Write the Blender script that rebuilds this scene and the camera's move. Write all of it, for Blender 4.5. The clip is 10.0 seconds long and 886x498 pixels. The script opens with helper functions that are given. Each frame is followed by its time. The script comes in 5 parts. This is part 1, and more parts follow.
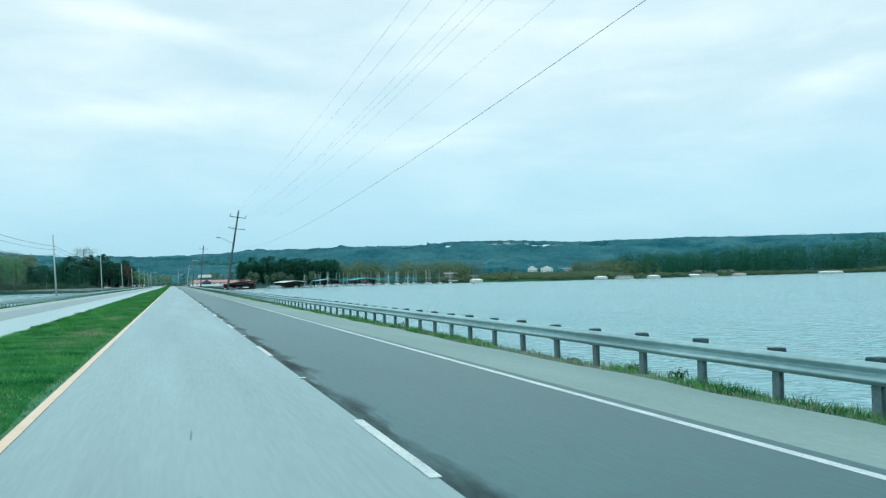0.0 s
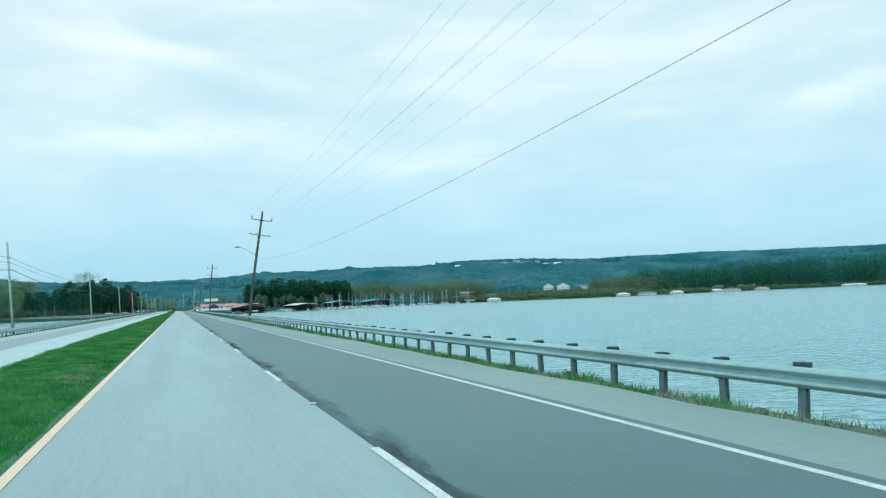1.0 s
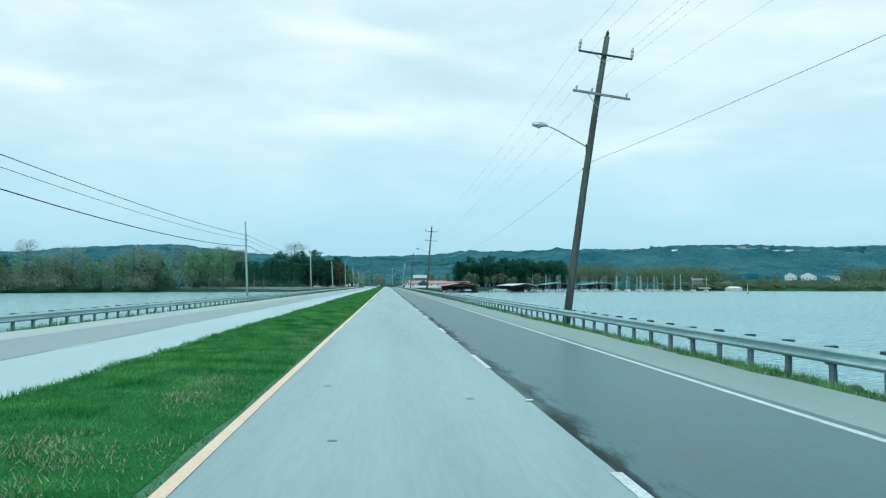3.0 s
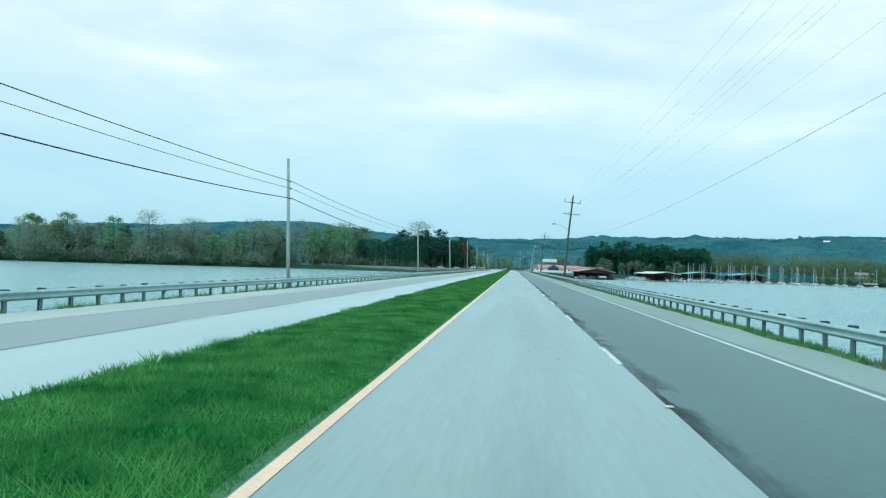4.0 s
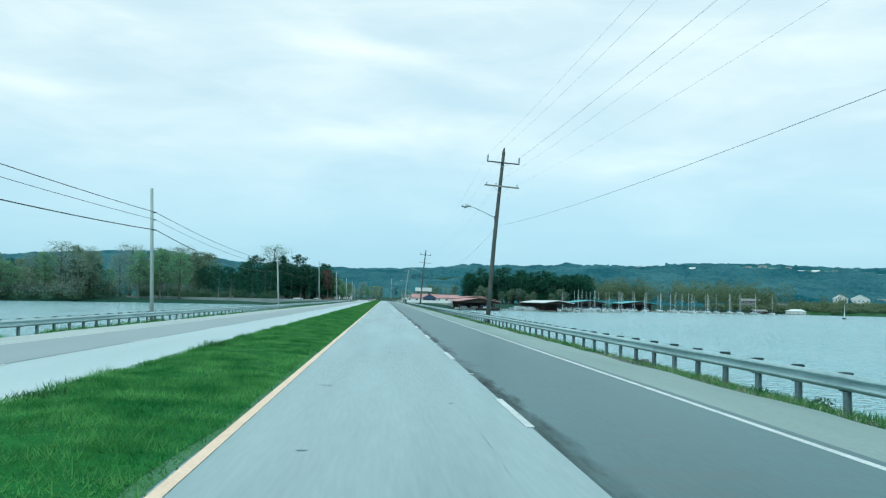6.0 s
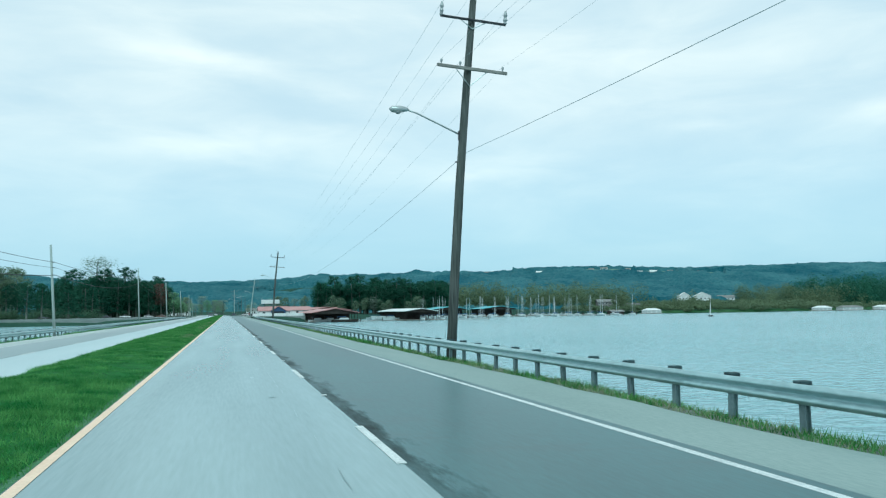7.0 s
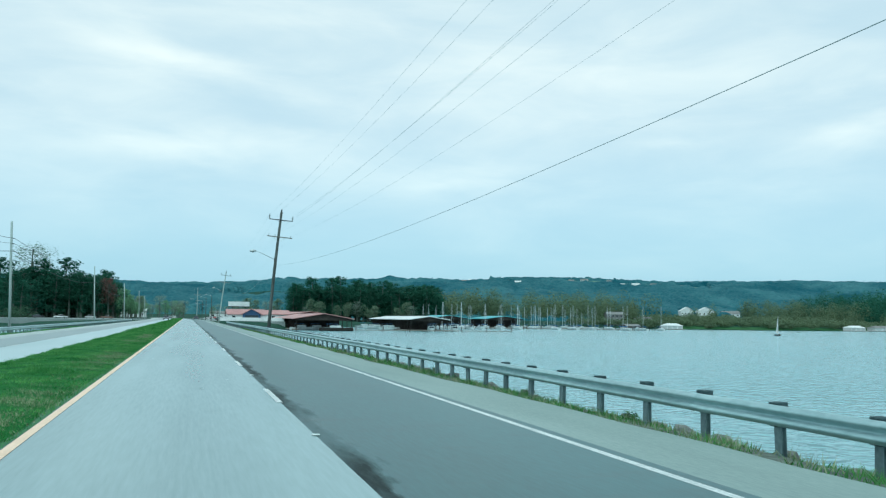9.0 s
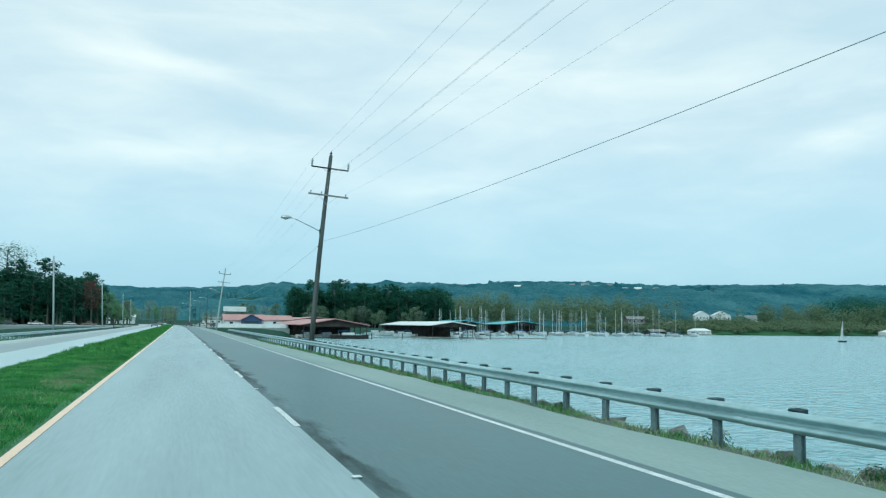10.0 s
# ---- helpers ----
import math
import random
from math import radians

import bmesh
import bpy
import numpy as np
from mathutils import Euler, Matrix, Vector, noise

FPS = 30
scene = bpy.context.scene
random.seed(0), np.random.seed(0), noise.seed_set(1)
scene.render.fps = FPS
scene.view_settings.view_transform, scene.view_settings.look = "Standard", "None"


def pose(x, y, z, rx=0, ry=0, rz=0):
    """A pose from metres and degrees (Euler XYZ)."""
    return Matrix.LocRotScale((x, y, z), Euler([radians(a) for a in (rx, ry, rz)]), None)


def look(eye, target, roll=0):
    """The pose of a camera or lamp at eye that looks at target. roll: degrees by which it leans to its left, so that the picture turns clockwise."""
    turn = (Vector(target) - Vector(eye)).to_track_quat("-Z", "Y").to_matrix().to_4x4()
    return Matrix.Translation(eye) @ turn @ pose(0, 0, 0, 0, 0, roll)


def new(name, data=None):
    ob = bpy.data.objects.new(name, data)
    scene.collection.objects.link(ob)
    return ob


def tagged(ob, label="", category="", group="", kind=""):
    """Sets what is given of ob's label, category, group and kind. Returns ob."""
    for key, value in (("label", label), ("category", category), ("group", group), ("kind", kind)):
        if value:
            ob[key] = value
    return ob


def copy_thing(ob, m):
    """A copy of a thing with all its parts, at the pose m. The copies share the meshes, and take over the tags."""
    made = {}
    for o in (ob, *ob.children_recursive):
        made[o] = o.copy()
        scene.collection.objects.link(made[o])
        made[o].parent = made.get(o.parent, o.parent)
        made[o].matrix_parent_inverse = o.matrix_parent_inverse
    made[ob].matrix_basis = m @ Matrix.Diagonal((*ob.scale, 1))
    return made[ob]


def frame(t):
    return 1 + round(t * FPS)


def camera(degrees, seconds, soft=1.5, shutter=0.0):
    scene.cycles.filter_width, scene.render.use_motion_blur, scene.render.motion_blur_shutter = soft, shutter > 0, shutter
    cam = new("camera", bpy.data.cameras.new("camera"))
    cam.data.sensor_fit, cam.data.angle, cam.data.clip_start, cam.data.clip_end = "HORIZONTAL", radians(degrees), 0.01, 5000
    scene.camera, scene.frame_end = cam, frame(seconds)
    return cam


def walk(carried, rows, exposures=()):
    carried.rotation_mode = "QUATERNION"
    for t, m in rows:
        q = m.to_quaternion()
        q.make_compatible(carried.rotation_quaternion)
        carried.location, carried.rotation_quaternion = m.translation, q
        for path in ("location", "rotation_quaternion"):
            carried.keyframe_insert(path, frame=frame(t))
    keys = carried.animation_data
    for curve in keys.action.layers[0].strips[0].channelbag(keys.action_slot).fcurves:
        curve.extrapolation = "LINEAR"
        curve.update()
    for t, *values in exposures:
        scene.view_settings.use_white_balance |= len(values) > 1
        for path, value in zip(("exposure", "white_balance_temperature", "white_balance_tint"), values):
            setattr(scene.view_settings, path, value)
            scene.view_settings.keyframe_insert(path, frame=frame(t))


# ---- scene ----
# ------------------------------------------------------------------ camera
# The road runs along +y; x = 0 is the yellow line beside the median.
cam = camera(56.0, 10.0, soft=1.25, shutter=0.0)
EYE = 1.64
# seconds, x, y, yaw (left is plus), pitch, lean to the right
ROWS = [
    (0.0, 1.710, 2.26, -17.98, 2.03, 1.23),
    (0.5, 1.710, 20.34, -17.84, 2.68, 1.95),
    (1.0, 1.690, 39.24, -17.73, 3.42, 2.23),
    (1.5, 1.650, 58.48, -17.83, 3.48, 1.95),
    (2.0, 1.710, 77.32, -17.60, 3.57, 2.13),
    (2.5, 1.734, 95.41, -15.12, 3.81, 2.29),
    (2.7, 1.735, 102.94, -10.55, 3.41, 1.59),
    (3.0, 1.750, 114.43, -3.86, 2.46, -0.12),
    (3.2, 1.750, 122.24, 0.00, 1.56, -1.06),
    (4.3, 1.842, 163.47, 5.09, 1.12, -2.15),
    (4.5, 1.822, 170.96, 5.08, 1.60, -2.35),
    (5.0, 1.789, 190.08, 4.42, 3.02, -2.37),
    (5.5, 1.800, 209.83, 2.42, 3.49, -2.18),
    (6.0, 1.800, 229.62, -3.96, 3.48, -1.35),
    (6.2, 1.800, 237.29, -6.64, 3.74, -0.76),
    (7.3, 1.957, 279.80, -15.91, 4.33, 0.44),
    (7.5, 1.897, 287.50, -16.23, 4.51, -0.13),
    (8.0, 1.925, 307.00, -16.66, 4.61, -0.49),
    (8.5, 1.979, 326.50, -16.68, 4.72, -0.86),
    (9.0, 2.010, 346.10, -16.92, 4.79, -0.77),
    (9.5, 1.980, 365.80, -17.26, 4.97, -0.70),
    (10.0, 1.905, 385.50, -17.46, 5.16, -0.58),
]


def view(x, y, yaw, pitch, lean):
    a, b = radians(yaw), radians(pitch)
    eye = Vector((x, y, EYE))
    return look(eye, eye + Vector((-math.sin(a) * math.cos(b), math.cos(a) * math.cos(b), math.sin(b))), -lean)


EXPOSURE, KELVIN, TINT = 0.30, 4900.0, -26.5
walk(cam, [(t, view(*row)) for t, *row in ROWS], [(t, EXPOSURE + stops, KELVIN, TINT) for t, stops in ((0.0, 0.02), (2.5, 0.0), (4.5, 0.08), (6.0, 0.02), (10.0, -0.06))])

# ------------------------------------------------------------------ sky and sun
SUN_UP, SUN_ROUND = radians(52), radians(205)
world = bpy.data.worlds.new("overcast_sky")
scene.world = world
world.use_nodes = True
wn, wl = world.node_tree.nodes, world.node_tree.links
wn.clear()
w_out = wn.new("ShaderNodeOutputWorld")
w_bg = wn.new("ShaderNodeBackground")
w_sky = wn.new("ShaderNodeTexSky")
w_sky.sky_type = "NISHITA"
w_sky.sun_disc = False
w_sky.sun_elevation, w_sky.sun_rotation = SUN_UP, SUN_ROUND
w_sky.air_density, w_sky.dust_density, w_sky.ozone_density = 1.0, 1.5, 1.0
w_gain = wn.new("ShaderNodeVectorMath")
w_gain.operation = "MULTIPLY"
w_gain.inputs[1].default_value = (0.11, 0.11, 0.11)
wl.new(w_sky.outputs["Color"], w_gain.inputs[0])
# cloud sheet by bearing and elevation, in degrees, with its edges pulled about by noise
def w_math(op, a, b=None):
    k = wn.new("ShaderNodeMath")
    k.operation = op
    for socket, value in zip(k.inputs, (a, b)):
        if isinstance(value, (int, float)):
            socket.default_value = value
        elif value is not None:
            wl.new(value, socket)
    return k.outputs[0]


def w_noise(vector, scale, detail, rough, bend_by=0.0):
    k = wn.new("ShaderNodeTexNoise")
    k.inputs["Scale"].default_value, k.inputs["Detail"].default_value = scale, detail
    k.inputs["Roughness"].default_value, k.inputs["Distortion"].default_value = rough, bend_by
    wl.new(vector, k.inputs["Vector"])
    return k


w_dir = wn.new("ShaderNodeTexCoord")
w_sep = wn.new("ShaderNodeSeparateXYZ")
wl.new(w_dir.outputs["Generated"], w_sep.inputs[0])
w_flat = wn.new("ShaderNodeVectorMath")
w_flat.operation = "MULTIPLY"
w_flat.inputs[1].default_value = (1.0, 1.0, 3.6)
wl.new(w_dir.outputs["Generated"], w_flat.inputs[0])
w_swell = w_noise(w_flat.outputs[0], 2.1, 3, 0.5)
w_fine = w_noise(w_flat.outputs[0], 5.5, 6, 0.55, 0.4)
w_az = w_math("MULTIPLY", w_math("ARCTAN2", w_sep.outputs["X"], w_sep.outputs["Y"]), 57.2958)
w_el = w_math("MULTIPLY", w_math("ARCSINE", w_sep.outputs["Z"]), 57.2958)
w_at = wn.new("ShaderNodeCombineXYZ")
wl.new(w_az, w_at.inputs[0])
wl.new(w_el, w_at.inputs[1])
w_pull = wn.new("ShaderNodeVectorMath")
w_pull.operation = "MULTIPLY_ADD"
wl.new(w_noise(w_flat.outputs[0], 4.0, 4, 0.55).outputs["Color"], w_pull.inputs[0])
w_pull.inputs[1].default_value = (12.0, 4.4, 0.0)
w_pull.inputs[2].default_value = (-6.0, -2.2, 0.0)
w_warp = wn.new("ShaderNodeVectorMath")
wl.new(w_at.outputs[0], w_warp.inputs[0])
wl.new(w_pull.outputs[0], w_warp.inputs[1])
# long swells and thinner gaps of the layer: bearing, elevation, half width, half height, tilt, weight
SWELLS = ((-2, 16.6, 13, 2.5, -7, 0.62), (-18, 17.2, 11, 2.4, -4, 0.36), (0, 11.1, 17, 2.2, 0, 0.50), (-23, 12.3, 8, 2.2, -4, 0.46),
          (17.5, 9.6, 9, 2.1, 4, 0.40), (43.5, 11.4, 9, 2.4, 3, 0.46), (24, 16.8, 13, 4.4, 0, 0.34), (32, 11.8, 9, 1.7, 4, 0.22),
          (38, 16, 13, 4.0, 0, 0.26), (3, 13.8, 11, 1.7, -4, -0.34), (-12.5, 13.6, 7, 2.0, 6, -0.30), (14, 13.2, 8, 1.7, 0, -0.12))
w_sum = w_math("MULTIPLY_ADD", w_fine.outputs["Fac"], 0.75)
w_sum.node.inputs[2].default_value = -0.17
w_sum = w_math("ADD", w_sum, w_math("MULTIPLY", w_swell.outputs["Fac"], 0.42))
for az, el, wide, high, tilt, weight in SWELLS:
    k = wn.new("ShaderNodeMapping")
    k.vector_type = "TEXTURE"
    k.inputs["Location"].default_value, k.inputs["Rotation"].default_value, k.inputs["Scale"].default_value = (az, el, 0), (0, 0, radians(tilt)), (wide, high, 1)
    wl.new(w_warp.outputs[0], k.inputs[0])
    g = wn.new("ShaderNodeTexGradient")
    g.gradient_type = "QUADRATIC_SPHERE"
    wl.new(k.outputs[0], g.inputs[0])
    w_sum = w_math("ADD", w_sum, w_math("MULTIPLY", g.outputs["Fac"], weight * 0.8))
w_ramp = wn.new("ShaderNodeValToRGB")
w_ramp.color_ramp.interpolation = "EASE"
w_ramp.color_ramp.elements[0].position = 0.14
w_ramp.color_ramp.elements[0].color = (0, 0, 0, 1)
w_ramp.color_ramp.elements[1].position = 0.92
w_ramp.color_ramp.elements[1].color = (1, 1, 1, 1)
wl.new(w_sum, w_ramp.inputs[0])
# the grey underside of the layer, its brighter swells, and thinner cloud near the horizon
w_cloud = wn.new("ShaderNodeMix")
w_cloud.data_type = "RGBA"
w_cloud.inputs["A"].default_value = (0.765, 0.66, 0.675, 1)
w_cloud.inputs["B"].default_value = (1.20, 0.90, 0.80, 1)
wl.new(w_ramp.outputs["Color"], w_cloud.inputs["Factor"])
w_low = wn.new("ShaderNodeMapRange")
w_low.inputs["From Min"].default_value = 0.02
w_low.inputs["From Max"].default_value = 0.22
w_low.inputs["To Min"].default_value = 0.15
w_low.inputs["To Max"].default_value = 0.93
wl.new(w_sep.outputs["Z"], w_low.inputs["Value"])
w_low2 = wn.new("ShaderNodeMix")
w_low2.data_type = "RGBA"
w_low2.inputs["A"].default_value = (0.435, 0.520, 0.628, 1)
wl.new(w_cloud.outputs["Result"], w_low2.inputs["B"])
wl.new(w_low.outputs["Result"], w_low2.inputs["Factor"])
w_mix = wn.new("ShaderNodeMix")
w_mix.data_type = "RGBA"
w_mix.inputs["Factor"].default_value = 0.85
wl.new(w_gain.outputs[0], w_mix.inputs["A"])
wl.new(w_low2.outputs["Result"], w_mix.inputs["B"])
wl.new(w_mix.outputs["Result"], w_bg.inputs["Color"])
w_bg.inputs["Strength"].default_value = 1.0
wl.new(w_bg.outputs[0], w_out.inputs["Surface"])

sun = new("sun", bpy.data.lights.new("sun", "SUN"))
sun.data.energy, sun.data.angle, sun.data.color = 1.2, radians(18), (1.0, 0.96, 0.90)
sun.matrix_basis = look((0, 0, 100), Vector((0, 0, 100)) - Vector((math.sin(SUN_ROUND) * math.cos(SUN_UP), math.cos(SUN_ROUND) * math.cos(SUN_UP), math.sin(SUN_UP))))

# ------------------------------------------------------------------ materials
def surface(name, low, high, scale, rough=0.8, metal=0.0, bump=0.2, grain=8.0, big=0.12, stretch=(1, 1, 1), spread=(0.35, 0.65), vary=0.0, depth=0.02, island=False):
    """Two-scale procedural surface: fine grain and broad blotches in metres of the world."""
    m = bpy.data.materials.new(name)
    m.use_nodes = True
    n, l = m.node_tree.nodes, m.node_tree.links
    b = n["Principled BSDF"]
    b.inputs["Roughness"].default_value, b.inputs["Metallic"].default_value = rough, metal
    if rough > 0.8:
        b.inputs["Specular IOR Level"].default_value = 0.1
    geo = n.new("ShaderNodeNewGeometry")
    mp = n.new("ShaderNodeMapping")
    mp.inputs["Scale"].default_value = stretch
    l.new(geo.outputs["Position"], mp.inputs[0])
    fine = n.new("ShaderNodeTexNoise")
    fine.inputs["Scale"].default_value, fine.inputs["Detail"].default_value = scale * grain, 4
    broad = n.new("ShaderNodeTexNoise")
    broad.inputs["Scale"].default_value, broad.inputs["Detail"].default_value = scale, 3
    l.new(mp.outputs[0], fine.inputs["Vector"])
    l.new(mp.outputs[0], broad.inputs["Vector"])
    add = n.new("ShaderNodeMix")
    add.data_type = "FLOAT"
    add.inputs["Factor"].default_value = big
    l.new(fine.outputs["Fac"], add.inputs["A"])
    l.new(broad.outputs["Fac"], add.inputs["B"])
    rng = n.new("ShaderNodeMapRange")
    rng.inputs["From Min"].default_value, rng.inputs["From Max"].default_value = spread
    l.new(add.outputs["Result"], rng.inputs["Value"])
    mix = n.new("ShaderNodeMix")
    mix.data_type = "RGBA"
    mix.inputs["A"].default_value, mix.inputs["B"].default_value = (*low, 1), (*high, 1)
    l.new(rng.outputs["Result"], mix.inputs["Factor"])
    last = mix.outputs["Result"]
    if vary:
        rnd = n.new("ShaderNodeNewGeometry").outputs["Random Per Island"] if island else n.new("ShaderNodeObjectInfo").outputs["Random"]
        hsv = n.new("ShaderNodeHueSaturation")
        val = n.new("ShaderNodeMapRange")
        val.inputs["To Min"].default_value, val.inputs["To Max"].default_value = 1 - vary, 1 + vary
        l.new(rnd, val.inputs["Value"])
        l.new(val.outputs["Result"], hsv.inputs["Value"])
        l.new(last, hsv.inputs["Color"])
        last = hsv.outputs["Color"]
    l.new(last, b.inputs["Base Color"])
    if bump:
        bp = n.new("ShaderNodeBump")
        bp.inputs["Strength"].default_value, bp.inputs["Distance"].default_value = bump, depth
        l.new(fine.outputs["Fac"], bp.inputs["Height"])
        l.new(bp.outputs[0], b.inputs["Normal"])
    return m


def paint(name, colour, rough=0.5, metal=0.0, wear=0.10):
    dark = tuple(c * (1 - wear) for c in colour)
    return surface(name, dark, colour, 0.6, rough, metal, bump=0.05, big=0.5)


M_LANE = surface("pale_worn_asphalt", (0.172, 0.250, 0.256), (0.266, 0.358, 0.366), 0.7, 0.26, bump=0.02, grain=26, big=0.74, stretch=(1, 0.06, 1), depth=0.01)
M_LANE_PALE = surface("pale_concrete_lane", (0.36, 0.45, 0.47), (0.47, 0.55, 0.57), 0.35, 0.45, bump=0.08, grain=60, big=0.55, stretch=(1, 0.12, 1), depth=0.01)
M_LANE_MID = surface("mid_grey_asphalt", (0.19, 0.245, 0.255), (0.25, 0.305, 0.315), 0.35, 0.4, bump=0.08, grain=60, big=0.55, stretch=(1, 0.12, 1), depth=0.01)
M_SHOULDER_PALE = surface("pale_shoulder_asphalt", (0.36, 0.41, 0.40), (0.46, 0.50, 0.48), 0.5, 0.6, bump=0.2, grain=50, big=0.5, stretch=(1, 0.2, 1), depth=0.01)
M_SHOULDER = surface("weathered_shoulder_asphalt", (0.20, 0.265, 0.25), (0.285, 0.355, 0.335), 0.5, 0.65, bump=0.3, grain=50, big=0.5, stretch=(1, 0.2, 1), depth=0.01)
M_TAR = surface("worn_tar_spot", (0.10, 0.150, 0.155), (0.17, 0.235, 0.24), 1.2, 0.6, bump=0.2, grain=20, big=0.5)
M_WEED = surface("dark_weed_leaves", (0.022, 0.075, 0.018), (0.05, 0.14, 0.03), 0.8, 0.8, bump=0, grain=4, big=0.5, vary=0.3, island=True)
M_WHITE_LINE = surface("white_road_paint", (0.42, 0.46, 0.46), (0.74, 0.76, 0.75), 2.0, 0.6, bump=0.1, grain=14, big=0.4)
M_YELLOW_LINE = surface("worn_yellow_road_paint", (0.70, 0.51, 0.36), (0.85, 0.65, 0.49), 1.5, 0.6, bump=0.1, grain=14, big=0.4)
M_SOIL = surface("earth_and_gravel", (0.055, 0.135, 0.065), (0.13, 0.23, 0.13), 1.2, 0.95, bump=0.6, grain=12, big=0.4)
M_TURF = surface("short_turf", (0.014, 0.070, 0.014), (0.045, 0.165, 0.034), 1.1, 0.9, bump=0.9, grain=16, big=0.45)
M_GRASS = surface("spring_grass_blades", (0.036, 0.145, 0.032), (0.195, 0.400, 0.120), 1.0, 0.75, bump=0, grain=3, big=0.72, vary=0.16, island=True, spread=(0.38, 0.62))
# blades let light through
gn, gl = M_GRASS.node_tree.nodes, M_GRASS.node_tree.links
g_thin, g_mix = gn.new("ShaderNodeBsdfTranslucent"), gn.new("ShaderNodeMixShader")
g_mix.inputs[0].default_value = 0.5
gn["Principled BSDF"].inputs["Specular IOR Level"].default_value = 0.15
gl.new(gn["Principled BSDF"].inputs["Base Color"].links[0].from_socket, g_thin.inputs["Color"])
gl.new(gn["Principled BSDF"].outputs[0], g_mix.inputs[1])
gl.new(g_thin.outputs[0], g_mix.inputs[2])
gl.new(g_mix.outputs[0], gn["Material Output"].inputs["Surface"])
M_DRY = surface("dry_straw_grass", (0.18, 0.23, 0.125), (0.31, 0.335, 0.205), 1.0, 0.85, bump=0, grain=4, big=0.5, vary=0.25, island=True)
M_ROCK = surface("riprap_stone", (0.075, 0.085, 0.08), (0.23, 0.24, 0.225), 1.5, 0.9, bump=0.5, grain=10, big=0.5, vary=0.3)
M_GALV = surface("galvanised_steel", (0.32, 0.45, 0.47), (0.50, 0.65, 0.665), 0.7, 0.42, 0.55, bump=0.05, grain=14, big=0.5, stretch=(1, 0.4, 1))
M_POST = surface("weathered_steel_post", (0.15, 0.215, 0.23), (0.27, 0.35, 0.37), 1.2, 0.65, 0.2, bump=0.1, grain=10, big=0.5, vary=0.15)
M_BLOCK = surface("dark_timber_block", (0.030, 0.050, 0.056), (0.080, 0.112, 0.120), 2.0, 0.85, bump=0.3, grain=10, big=0.4, vary=0.2)
M_POLE = surface("creosoted_pole_timber", (0.046, 0.053, 0.051), (0.135, 0.145, 0.137), 3.0, 0.9, bump=0.6, grain=6, big=0.5, stretch=(1, 1, 0.06))
M_POLE_PALE = surface("sun_bleached_pole_timber", (0.25, 0.30, 0.29), (0.40, 0.45, 0.43), 3.0, 0.9, bump=0.5, grain=6, big=0.5, stretch=(1, 1, 0.06))
M_ARM = surface("grey_crossarm_timber", (0.16, 0.16, 0.15), (0.30, 0.29, 0.27), 3.0, 0.85, bump=0.3, grain=8, big=0.5)
M_WIRE = paint("dark_cable", (0.025, 0.028, 0.03), 0.6)
M_WIRE_GREY = paint("weathered_grey_cable", (0.38, 0.44, 0.46), 0.6)
M_ALU = paint("aluminium", (0.45, 0.48, 0.48), 0.4, 0.6)
M_CERAMIC = paint("dark_insulator", (0.03, 0.03, 0.035), 0.35)
M_CERAMIC_PALE = paint("grey_insulator", (0.30, 0.32, 0.33), 0.35)



